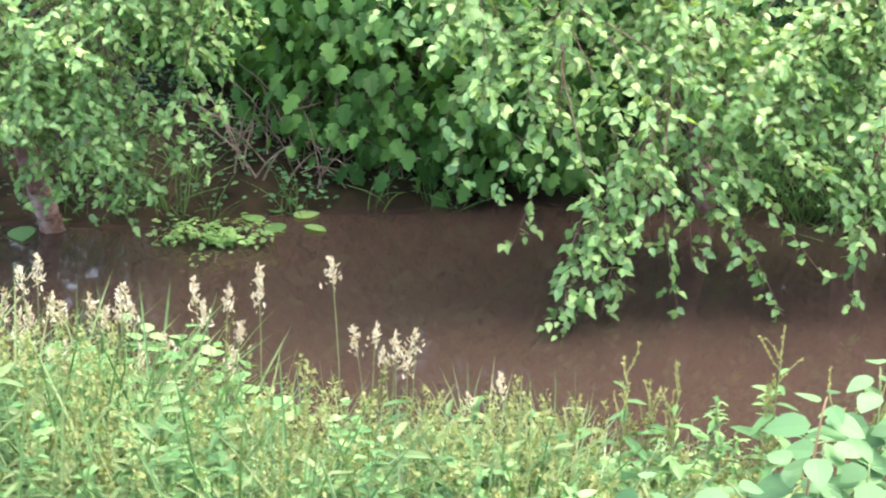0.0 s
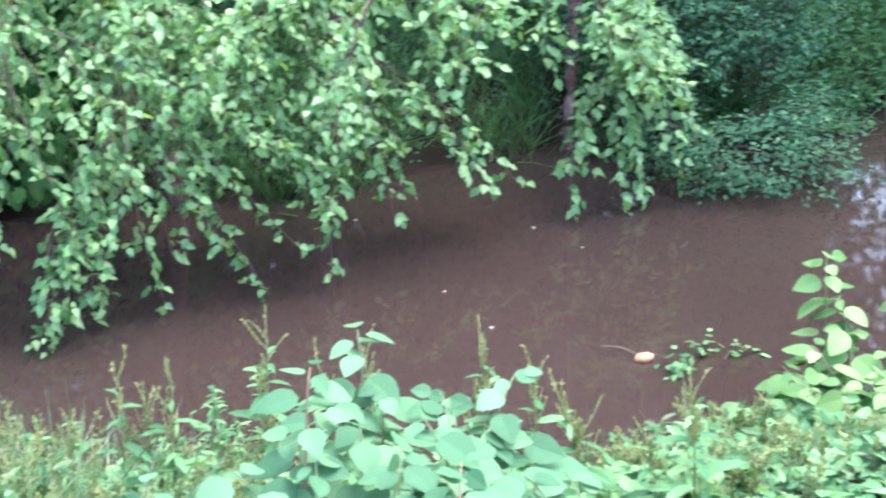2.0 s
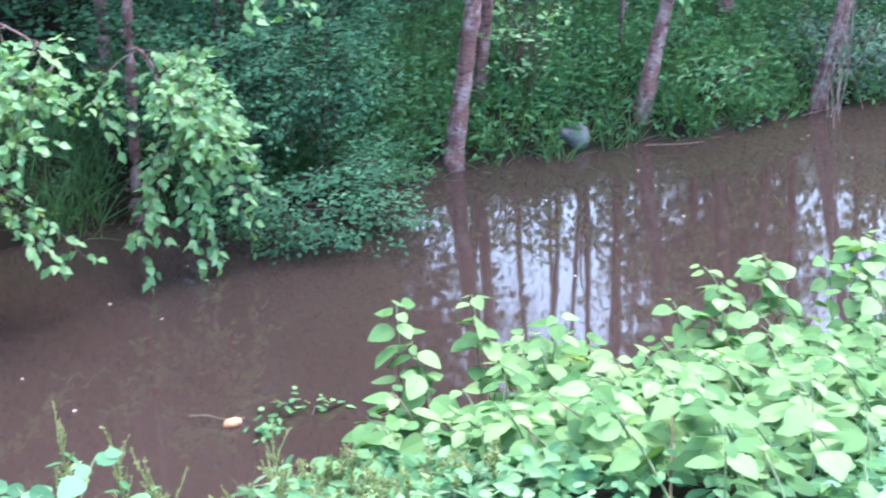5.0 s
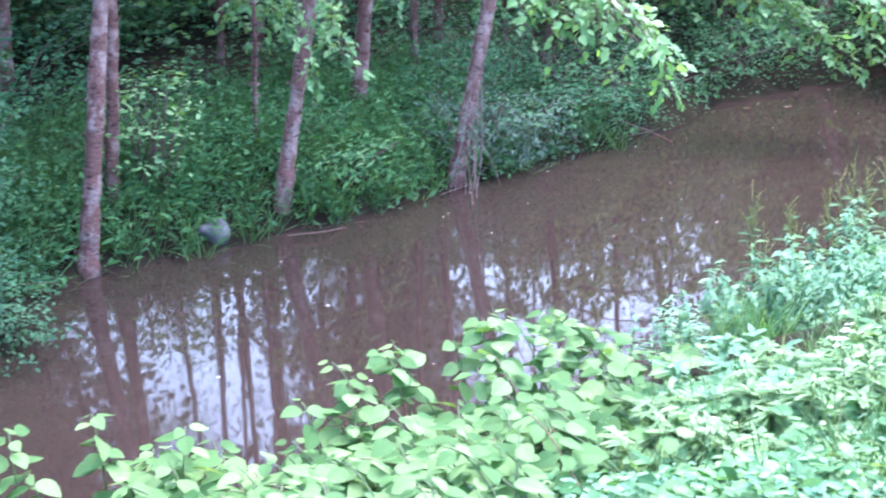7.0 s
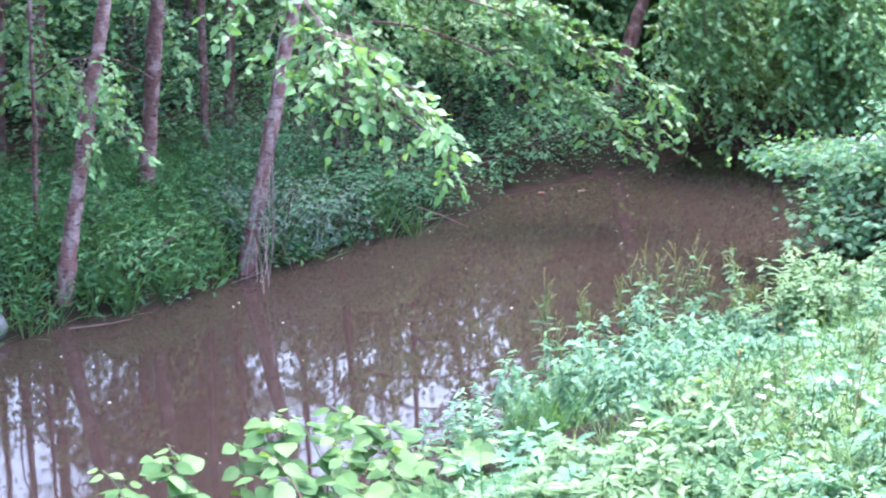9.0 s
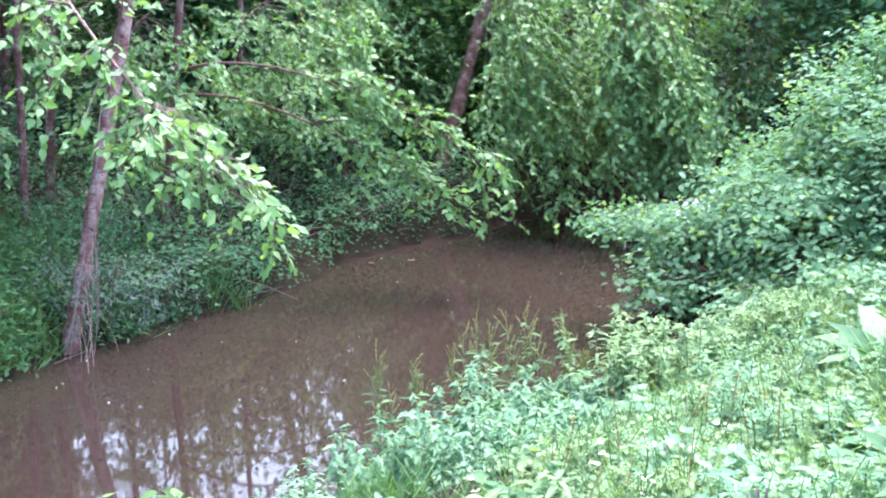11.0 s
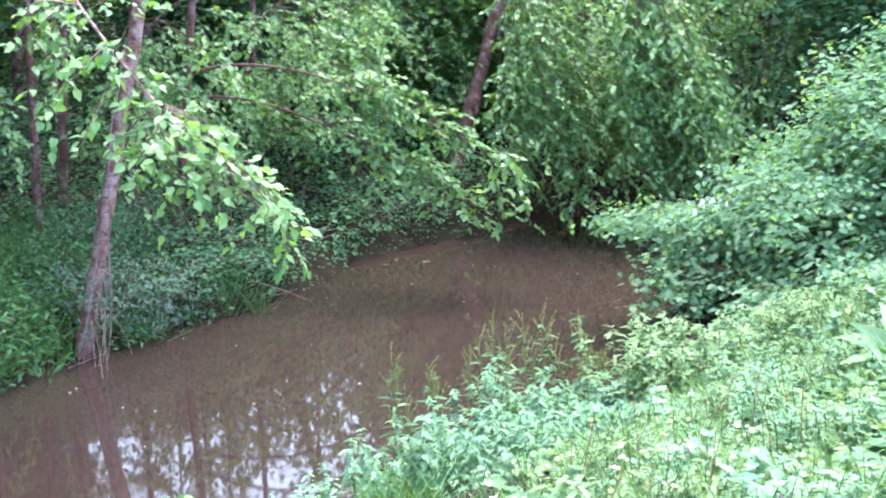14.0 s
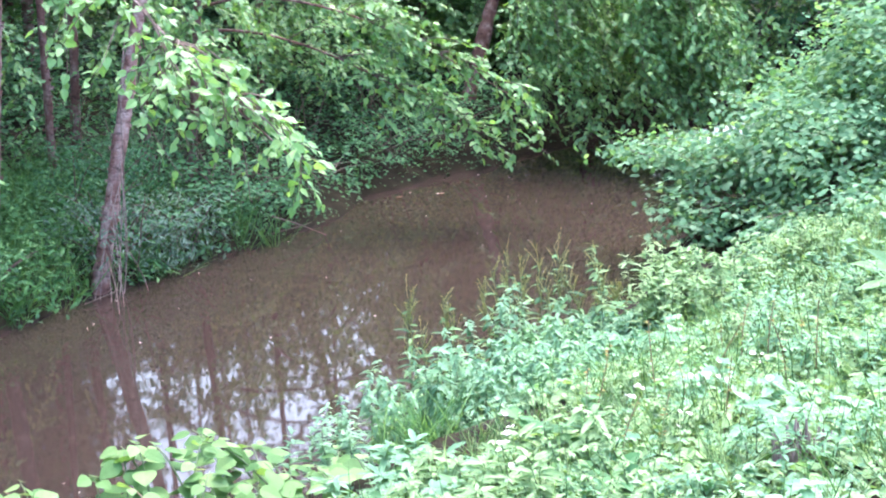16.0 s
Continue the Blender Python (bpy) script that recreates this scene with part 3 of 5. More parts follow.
birch_tree((1.42, 8.05), (-0.1, -0.05), 9, 0.085, BARK, "river birch with long drooping boughs over brown water", front,
           [(1.5, (1.0, 7.2, 2.0), (0.1, 6.7, 1.65)), (1.9, (1.5, 7.2, 2.2), (1.4, 6.5, 1.6)), (1.4, (0.6, 7.4, 1.8), (0.5, 6.6, 1.2)), (1.6, (2.0, 7.4, 1.9), (2.2, 6.8, 1.4)), (1.2, (1.2, 7.5, 1.5), (1.0, 6.8, 1.0))],
           0.055, BIRCH, [((1.0, 10.8, 7), (2.2, 2.0, 2.4), 90, 40, 0.13), ((0.6, 9.0, 3.6), (1.7, 1.1, 0.8), 45, 40, 0.10)], singles=300, fine=front_fine, rise=0.45)

mid_fine = [(x, 6.9, z) for x, z in ((1.97, 0.24), (2.29, 0.2), (2.35, 0.29), (2.66, 0.40), (2.8, 0.25), (2.94, 0.30))]
mid = list(fill_tips(20, (1.9, 2.2, 2.4, 2.65), (0.55, 0.5, 0.6, 0.7), 7.1, 0.9))
birch_tree((2.33, 8.15), (0.03, 0.02), 9, 0.05, BARK, "slim birch with hanging boughs over the creek", mid,
           [(1.5, (2.4, 7.5, 1.8), (2.4, 6.9, 1.4)), (1.3, (2.8, 7.6, 1.6), (3.0, 7.1, 1.2)), (0.9, (2.4, 7.6, 1.1), (2.2, 7.0, 0.8))], 0.062, BIRCH, [((2.8, 10.8, 7.2), (1.8, 1.8, 2.2), 60, 40, 0.13), ((2.8, 9.2, 3.8), (1.3, 1.0, 0.8), 18, 40, 0.10)],
           singles=150, fine=mid_fine, rise=0.4)

right_fine = [(x, 7.0, z) for x, z in ((3.29, 0.08), (3.58, 0.02), (3.7, 0.06), (3.91, 0.13), (3.99, 0.31), (3.42, 0.22), (3.17, 0.28), (3.74, 0.06), (4.02, 0.35), (3.98, 0.6), (3.57, 0.9))]
right_tips = list(fill_tips(13, (3.25, 3.5, 3.7, 3.95), (0.45, 0.3, 0.28, 0.45), 7.15, 0.5, 0.2))
birch_tree((3.74, 8.06), (0.01, 0.0), 9, 0.038, GREYBARK, "slim pale birch with a leafy bough near the water", right_tips,
           [(1.0, (3.7, 7.7, 1.2), (3.6, 7.15, 0.8))], 0.062, BIRCH, ((4.4, 10.8, 7), (1.8, 1.8, 2.2), 60, 40, 0.13), singles=120, fine=right_fine, rise=0.35)

for bx, by, lx, ly, h, r, mat, lab in ((2.5, 9.5, 0.1, 0, 9, 0.075, BARK, "dark reddish birch trunk in the wood"), (4.96, 9.2, -0.03, 0, 9, 0.05, BARK, "reddish birch trunk behind a dense bush"),
                                      (5.16, 9.25, -0.02, 0, 8, 0.045, BARK, "thin reddish birch trunk behind a dense bush"), (4.36, 9.8, 0.02, 0, 9, 0.06, BARK, "dark birch trunk in the wood"),
                                      (5.79, 7.78, 0.16, 0.02, 10, 0.073, GREYBARK, "pale birch with peeling bark at the water's edge"), (6.35, 8.25, 0.12, 0.05, 9, 0.055, BARK, "reddish birch trunk beside a pale one"),
                                      (7.31, 7.66, 0.27, 0.02, 10, 0.068, GREYBARK, "leaning birch with peeling pink bark"), (8.95, 8.55, 0.10, -0.03, 10, 0.078, BARK, "reddish birch leaning in the wood"),
                                      (9.42, 10.2, 0.03, 0, 11, 0.074, BARK, "reddish birch deep in the wood"), (10.3, 9.15, 0.02, 0, 9, 0.044, BARK, "thin birch trunk in the wood"),
                                      (10.75, 9.3, 0.06, 0, 10, 0.052, BARK, "thin birch trunk in the wood"), (17.3, 12.0, 0.3, 0, 10, 0.09, BARK, "birch trunk far back in the wood"),
                                      (21.4, 12.0, 0.3, 0, 10, 0.11, BARK, "leaning birch trunk far back in the wood")):
    birch_tree((bx, by), (lx, ly), h, r, mat, lab, crown=((bx + lx * h * 0.6, by + 0.5, h * 0.7), (1.8, 1.8, 1.5), 50, 110, 0.07, KITE, 0.28), group="birches on the far bank")

axis = [(4.65, 3.55, 2.74), (4.45, 3.5, 2.5), (4.5, 3.43, 2.38), (4.56, 3.32, 2.26), (4.66, 3.25, 2.22), (4.74, 3.18, 2.16), (4.82, 3.1, 2.12)]
over = axis + [(4.94, 2.92, 1.97), (4.88, 2.98, 1.92), (4.80, 3.1, 1.93), (4.68, 3.26, 2.0), (4.8, 3.11, 2.08), (4.9, 2.97, 2.05)]
over += [(4.54 + 0.38 * u, 3.38 - 0.44 * u, 2.30 - 0.24 * u - 0.18 * w) for u, w in rng.uniform(0, 1, (12, 2))]
over += [(4.88, 4.07, 2.63), (4.94, 4.0, 2.55), (4.98, 3.97, 2.39), (4.91, 4.04, 2.42), (4.96, 3.99, 2.27), (4.86, 4.09, 2.52), (4.89, 4.05, 2.3), (4.92, 4.02, 2.48)]
birch_tree((8.77, 7.4), (0.30, 0.0), 10, 0.07, GREYBARK, "leaning birch with exposed roots and a long bough over the creek", (),
           [(3.4, (4.4, 4.6, 3.5), (4.9, 3.0, 2.06))], 0.044, BRIGHT, ((12, 9.5, 8), (2, 2, 2.2), 50, 40, 0.13), singles=250, fine=over, rise=0.06, twigs=17, twig_len=0.26, start=0.2)

low = [(11.31, 6.84, 1.63), (11.5, 6.54, 1.7), (11.63, 6.31, 1.6), (11.8, 5.99, 1.31), (11.99, 5.63, 0.95), (12.02, 5.56, 0.6), (11.93, 5.74, 0.52), (11.83, 5.95, 0.6), (11.7, 6.19, 0.65), (11.49, 6.54, 0.78), (11.45, 6.62, 0.75)]
low += [(11.35 + 0.6 * u, 6.8 - 1.1 * u, 1.7 - 0.65 * u - 0.6 * w) for u, w in rng.uniform(0, 1, (30, 2))]
birch_tree((11.0, 8.3), (0.06, -0.05), 7, 0.05, BARK, "young birch with a bright bough arching over the water", (),
           [(1.7, (11.2, 7.2, 2.1), (11.95, 5.7, 1.0)), (1.5, (11.1, 7.4, 1.7), (11.6, 6.3, 0.95))], 0.068, BRIGHT, ((11.2, 9.2, 6.5), (1.2, 1.2, 1.2), 20, 30, 0.14), singles=120, fine=low, rise=0.15, twigs=18, twig_len=0.5, start=0.2)
birch_tree((15.2, 7.95), (0.55, 0.0), 9, 0.10, BARK, "strongly leaning birch over the creek's bend", (), [(2.2, (13.8, 6.8, 3.2), (13.0, 6.4, 2.9))], crown=((19, 8.5, 7.5), (2.2, 2.2, 2), 50, 40, 0.14))

# weeping foliage over the far end
curtain = np.stack([rng.uniform(13.6, 17.5, 150), rng.uniform(4.6, 7.4, 150), rng.uniform(0.25, 2.6, 150)], 1)
curtain = np.concatenate([curtain, np.stack([rng.uniform(13.9, 15.6, 80), rng.uniform(4.7, 6.7, 80), rng.uniform(0.15, 1.5, 80)], 1)])
curtain = curtain[(curtain[:, 1] - 0.1) / (curtain[:, 0] - 0.7) < 0.51]
curtain[:, 2] = np.maximum(curtain[:, 2], 0.15 + 0.25 * abs(curtain[:, 1] - 6.2))
birch_tree((17.5, 7.6), (-0.08, -0.1), 8, 0.11, BARK, "dense weeping tree over the creek's bend", curtain,
           [(2.6, (16, 6.6, 3.6), (14.4, 5.6, 2.9)), (2.4, (16, 7.4, 3.2), (14.2, 6.9, 2.8)), (2.8, (17, 5.8, 3.8), (16.2, 4.6, 3.0))],
           0.066, BIRCH, ((17.5, 8.5, 6), (3, 2.5, 2.5), 26, 60, 0.10), twigs=11, twig_len=0.4, rise=1.2)

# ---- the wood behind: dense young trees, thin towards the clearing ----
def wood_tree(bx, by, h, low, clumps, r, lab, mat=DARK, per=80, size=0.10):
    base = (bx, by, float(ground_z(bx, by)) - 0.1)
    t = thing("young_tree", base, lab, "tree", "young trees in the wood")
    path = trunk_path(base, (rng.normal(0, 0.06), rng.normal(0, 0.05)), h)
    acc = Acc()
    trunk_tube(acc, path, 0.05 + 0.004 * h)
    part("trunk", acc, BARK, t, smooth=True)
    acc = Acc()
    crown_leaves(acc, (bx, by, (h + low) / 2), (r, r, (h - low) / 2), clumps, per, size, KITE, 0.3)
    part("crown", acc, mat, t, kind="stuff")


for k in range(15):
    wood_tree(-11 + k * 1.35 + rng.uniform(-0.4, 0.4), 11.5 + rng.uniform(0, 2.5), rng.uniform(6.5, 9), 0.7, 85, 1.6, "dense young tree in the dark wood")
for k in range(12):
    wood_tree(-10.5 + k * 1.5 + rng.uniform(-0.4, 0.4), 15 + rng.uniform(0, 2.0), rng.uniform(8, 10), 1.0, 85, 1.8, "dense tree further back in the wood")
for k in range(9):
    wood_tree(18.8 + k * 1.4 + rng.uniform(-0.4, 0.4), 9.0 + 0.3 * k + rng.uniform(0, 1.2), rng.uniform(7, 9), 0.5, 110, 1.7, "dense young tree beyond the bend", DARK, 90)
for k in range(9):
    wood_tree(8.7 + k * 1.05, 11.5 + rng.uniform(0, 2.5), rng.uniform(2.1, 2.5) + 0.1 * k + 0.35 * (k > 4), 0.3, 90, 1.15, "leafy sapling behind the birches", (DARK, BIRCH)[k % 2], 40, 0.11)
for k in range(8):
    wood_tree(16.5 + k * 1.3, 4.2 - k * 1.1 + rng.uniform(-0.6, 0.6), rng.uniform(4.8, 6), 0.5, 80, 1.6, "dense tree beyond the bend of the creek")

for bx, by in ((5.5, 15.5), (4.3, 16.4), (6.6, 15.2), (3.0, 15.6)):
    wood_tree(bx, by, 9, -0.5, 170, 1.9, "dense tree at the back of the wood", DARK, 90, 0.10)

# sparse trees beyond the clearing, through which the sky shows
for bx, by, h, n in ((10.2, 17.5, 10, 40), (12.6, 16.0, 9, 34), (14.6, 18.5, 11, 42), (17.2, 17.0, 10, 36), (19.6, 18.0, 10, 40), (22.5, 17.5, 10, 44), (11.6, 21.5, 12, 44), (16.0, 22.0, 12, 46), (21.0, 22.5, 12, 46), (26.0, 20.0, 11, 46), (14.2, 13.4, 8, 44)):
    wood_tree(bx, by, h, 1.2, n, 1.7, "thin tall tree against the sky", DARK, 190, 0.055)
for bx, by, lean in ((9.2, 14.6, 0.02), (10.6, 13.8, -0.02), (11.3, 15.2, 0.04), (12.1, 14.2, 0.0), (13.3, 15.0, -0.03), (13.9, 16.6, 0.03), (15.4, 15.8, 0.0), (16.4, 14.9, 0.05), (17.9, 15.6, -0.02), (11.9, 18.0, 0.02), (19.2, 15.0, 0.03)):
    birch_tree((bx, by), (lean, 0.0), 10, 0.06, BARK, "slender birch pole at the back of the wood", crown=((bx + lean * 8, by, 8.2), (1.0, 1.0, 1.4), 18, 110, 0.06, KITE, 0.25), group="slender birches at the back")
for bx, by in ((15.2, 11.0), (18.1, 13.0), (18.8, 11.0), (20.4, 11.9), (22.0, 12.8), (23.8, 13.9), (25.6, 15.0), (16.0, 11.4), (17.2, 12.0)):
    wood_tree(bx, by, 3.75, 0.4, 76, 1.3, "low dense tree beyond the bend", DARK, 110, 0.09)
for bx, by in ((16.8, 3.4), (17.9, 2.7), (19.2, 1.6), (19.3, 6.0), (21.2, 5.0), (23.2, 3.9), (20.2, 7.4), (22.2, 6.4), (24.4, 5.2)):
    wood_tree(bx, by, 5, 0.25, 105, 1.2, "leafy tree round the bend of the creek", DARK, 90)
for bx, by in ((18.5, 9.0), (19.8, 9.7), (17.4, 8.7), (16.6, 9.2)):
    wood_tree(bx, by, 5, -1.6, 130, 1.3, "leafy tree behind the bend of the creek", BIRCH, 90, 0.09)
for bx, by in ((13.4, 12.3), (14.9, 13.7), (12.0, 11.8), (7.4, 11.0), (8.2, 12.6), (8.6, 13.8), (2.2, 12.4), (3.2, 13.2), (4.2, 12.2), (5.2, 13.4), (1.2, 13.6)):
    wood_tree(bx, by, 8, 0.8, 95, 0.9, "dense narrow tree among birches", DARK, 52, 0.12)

# leafy young birches over the far bank further down the creek
for bx, by, x0, x1, z1, n, lab in ((11.2, 8.9, 10.4, 12.0, 2.0, 40, "young birch with fine layered foliage"), (13.0, 9.0, 12.2, 14.0, 2.1, 46, "young birch with fine layered foliage"), (14.6, 9.4, 13.8, 15.8, 2.1, 40, "young birch in shade with fine foliage"), (9.0, 10.2, 8.3, 9.9, 2.2, 22, "young birch among older trunks")):
    tips = np.stack([rng.uniform(x0, x1, n), by + rng.uniform(-1.4, 0.2, n), rng.uniform(0.7, z1, n)], 1)
    birch_tree((bx, by), (0.05, 0.0), 6, 0.045, BARK, lab, tips, [(1.6, (bx - 0.4, by - 0.4, 2.2), (x0 + 0.2, by - 0.8, 2.2)), (1.9, (bx + 0.4, by - 0.4, 2.5), (x1 - 0.2, by - 0.8, 2.4))], 0.064, BIRCH, [((bx, by + 0.2, 4.1), (1.3, 1.0, 1.1), 42, 40, 0.10)], twigs=13, twig_len=0.32, rise=0.3, group="young birches")

# ---- bushes and undergrowth of the far bank ----
shrub("honeysuckle_bush", "dense blue-green bush leaning over the water", "bush",
      [((4.5, 7.5, 0.18), (0.62, 0.78, 0.42)), ((4.3, 8.2, 0.75), (0.62, 0.75, 0.6)), ((5.0, 8.2, 0.7), (0.5, 0.6, 0.6)), ((4.8, 8.6, 1.4), (0.8, 0.7, 0.6)), ((5.35, 8.5, 1.2), (0.4, 0.5, 0.6))],
      560, 0.038, OVATE, TEAL, singles=250, per=10, spread=0.06, face=0.5, inner=0.6)
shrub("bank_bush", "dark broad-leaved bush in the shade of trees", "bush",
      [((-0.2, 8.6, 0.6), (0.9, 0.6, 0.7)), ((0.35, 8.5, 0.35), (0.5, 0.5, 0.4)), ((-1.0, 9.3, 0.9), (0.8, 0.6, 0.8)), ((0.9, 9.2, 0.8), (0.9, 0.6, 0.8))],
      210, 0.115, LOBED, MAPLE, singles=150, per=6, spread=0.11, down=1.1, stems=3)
shrub("low_bush", "low grey-twigged bush at the water's edge", "bush",
      [((9.9, 7.7, 0.25), (0.6, 0.5, 0.4)), ((10.8, 7.7, 0.3), (0.7, 0.5, 0.5))], 190, 0.055, OVATE, DARK, per=7, spread=0.07)
shrub("low_bush", "low leafy bush among grass below a leaning birch", "bush",
      [((8.1, 7.74, 0.2), (0.42, 0.34, 0.36))], 260, 0.06, LANCE, WEED, per=7, spread=0.07)
shrub("sapling_bush", "light green sapling among trunks", "bush",
      [((6.65, 8.2, 0.45), (0.3, 0.25, 0.45)), ((6.8, 8.3, 0.85), (0.3, 0.3, 0.3))], 150, 0.06, OVATE, BIRCH, per=6, spread=0.07)
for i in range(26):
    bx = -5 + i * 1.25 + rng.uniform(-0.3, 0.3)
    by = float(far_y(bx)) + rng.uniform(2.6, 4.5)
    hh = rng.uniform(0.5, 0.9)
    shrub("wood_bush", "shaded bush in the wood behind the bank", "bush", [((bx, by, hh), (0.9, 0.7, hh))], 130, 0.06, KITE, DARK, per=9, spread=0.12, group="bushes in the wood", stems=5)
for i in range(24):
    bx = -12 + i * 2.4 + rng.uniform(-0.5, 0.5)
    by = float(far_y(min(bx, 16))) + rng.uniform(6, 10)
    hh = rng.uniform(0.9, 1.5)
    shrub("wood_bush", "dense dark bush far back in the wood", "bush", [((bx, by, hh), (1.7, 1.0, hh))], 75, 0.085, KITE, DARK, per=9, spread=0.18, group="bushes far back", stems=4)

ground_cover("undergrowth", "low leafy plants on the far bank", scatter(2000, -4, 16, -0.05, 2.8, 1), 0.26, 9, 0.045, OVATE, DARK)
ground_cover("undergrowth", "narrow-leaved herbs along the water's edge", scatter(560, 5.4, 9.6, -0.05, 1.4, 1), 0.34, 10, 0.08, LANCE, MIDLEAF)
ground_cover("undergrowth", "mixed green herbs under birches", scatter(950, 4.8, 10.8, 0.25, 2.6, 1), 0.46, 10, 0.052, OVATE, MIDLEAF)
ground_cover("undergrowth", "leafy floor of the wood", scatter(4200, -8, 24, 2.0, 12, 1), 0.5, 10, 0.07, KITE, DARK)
grass("bank_grass", "long green grass on the far bank", np.concatenate([scatter(80, -2, 1.5, -0.05, 1.0, 1), scatter(1250, 1.5, 10.6, -0.1, 2.2, 1)]), 0.36, 13, DARKGRASS)

# ---- rock ----
def rock(x, y, r, label):
    bm = bmesh.new()
    bmesh.ops.create_icosphere(bm, subdivisions=3, radius=1)
    for v in bm.verts:
        k = 1 + 0.45 * noise.noise(v.co * 1.3 + Vector((x, y, 0))) + 0.08 * noise.noise(v.co * 4)
        v.co = Vector((v.co.x * r * k, v.co.y * r * 0.8 * k, max(v.co.z, -0.6) * r * 0.85 * k))
        for f in v.link_faces:
            f.smooth = True
    me = bpy.data.meshes.new("rock")
    bm.to_mesh(me)
    bm.free()
    me.materials.append(ROCK)
    ob = new("rock", me)
    ob.location = (x, y, 0.06)
    return tagged(ob, label, "rock")


rock(6.74, 7.66, 0.13, "pale grey rock at the water's edge")

# ---- near bank ----
def stems_between(n, x0, x1, y0, y1, tips):
    """Stems whose ends lie near the given tips (x, y, z), with feet a little up the bank."""
    out = []
    for k in range(n):
        tx, ty, tz = tips[k % len(tips)]
        j = rng.normal(0, 0.15, 3) * (k >= len(tips))
        tx, ty, tz = tx + j[0], ty + j[1] - 0.25 * (k >= len(tips)) * rng.random(), tz + 0.5 * j[2] - 0.22 * (k >= len(tips)) * rng.random()
        tz = max(tz, float(ground_z(tx, ty)) + 0.2)
        out.append((np.clip(tx + rng.normal(0, 0.12), x0, x1), np.clip(ty - rng.uniform(0.1, 0.35), y0, y1), tx, ty, tz))
    return out


knotweed("broad-leaved green plant among weeds on the bank", stems_between(46, 0.5, 1.45, 2.5, 3.3, [(1.07, 3.24, 1.31), (1.2, 3.19, 1.29), (1.31, 3.15, 1.19), (1.09, 3.02, 1.34), (0.96, 3.06, 1.32), (0.8, 3.1, 1.3), (0.81, 2.9, 1.34), (1.11, 2.8, 1.33), (1.25, 2.78, 1.28), (0.62, 2.94, 1.34), (0.98, 2.85, 1.33)]), 0.125, 230, LUSH)
knotweed("pale green knotweed with big heart-shaped leaves", stems_between(78, 2.7, 4.4, 3.3, 4.4, [(2.98, 4.3, 0.57), (3.09, 4.3, 0.76), (3.37, 4.3, 0.76), (3.64, 4.25, 0.66), (3.85, 4.2, 0.6), (3.4, 4.05, 0.6), (3.75, 3.9, 0.65), (3.1, 4.1, 0.55), (3.3, 3.75, 0.62), (3.6, 3.6, 0.66), (3.0, 3.9, 0.55), (3.9, 3.6, 0.7)]), 0.118, 290)
knotweed("tall pale green knotweed with big heart-shaped leaves", stems_between(120, 3.7, 5.4, 2.7, 3.9, [(3.8, 3.7, 0.77), (4.05, 3.7, 0.95), (4.22, 3.7, 1.02), (4.78, 3.7, 0.98), (5.2, 3.65, 0.88), (5.4, 3.6, 0.78), (4.5, 3.5, 0.9), (4.9, 3.4, 0.9), (4.6, 3.2, 0.9), (4.3, 3.4, 0.85), (4.1, 3.2, 0.82), (4.5, 3.1, 0.86), (4.2, 2.95, 0.82), (3.9, 3.3, 0.75)]), 0.118, 300)

low_tips = [(x, y, float(ground_z(x, y)) + h) for x, y, h in zip(rng.uniform(2.8, 4.8, 200), rng.uniform(2.0, 3.7, 200), rng.uniform(0.16, 0.34, 200)) if y < 4.7 - 0.24 * x and y > 0.62 * x + 0.25]
knotweed("low pale green knotweed covering the bank", stems_between(len(low_tips), 2.2, 5.4, 1.9, 3.7, low_tips), 0.112, 200)
ground_cover("undergrowth", "small leaves below knotweed on the bank", np.concatenate([scatter(360, 0.2, 1.6, 0.25, 2.7, -1), scatter(120, 1.6, 2.6, 1.0, 2.7, -1), scatter(760, 2.6, 5.0, 0.25, 2.7, -1)]), 0.16, 9, 0.07, OVATE, WEED)
weeds("willowherb", "short pale willowherb beside the knotweed", "plant", np.stack([rng.uniform(4.2, 5.3, 55), rng.uniform(2.0, 2.8, 55)], 1), 0.24, 34, 0.11, LANCE, YELLOWLEAF, lean=0.15, tilt=(-0.1, 0.7))
weeds("willowherb", "upright pale willowherb with narrow leaves", "plant", np.stack([rng.uniform(4.75, 5.6, 44), rng.uniform(2.5, 3.02, 44)], 1), 0.55, 34, 0.125, LANCE, PALE, lean=0.12, tilt=(-0.1, 0.7), singles=200, ztop=0.86)
for k in range(54):
    cx, cy = rng.uniform(6.4, 8.2), rng.uniform(2.6, 3.6)
    tall, mat = rng.uniform(0.66, 0.84), (PALE, PALE, PALE, WEED)[k % 4]
    weeds("nettle_clump", "clump of pale green nettles at the edge of the bank", "plant", np.stack([rng.normal(cx, 0.11, 11), rng.normal(cy, 0.09, 11)], 1), 0.5, 60, rng.uniform(0.055, 0.08), NETTLE, mat,
          lean=0.2, tilt=(-0.35, 0.25), ztop=tall, group="nettle clumps on the bank")
weeds("weed_clump", "tall pale willowherb before a bush", "plant", np.stack([rng.normal(8.05, 0.13, 44), rng.normal(2.86, 0.15, 44)], 1), 0.6, 50, 0.085, LANCE, YELLOWLEAF, lean=0.1, tilt=(-0.1, 0.6), singles=100, ztop=1.1)
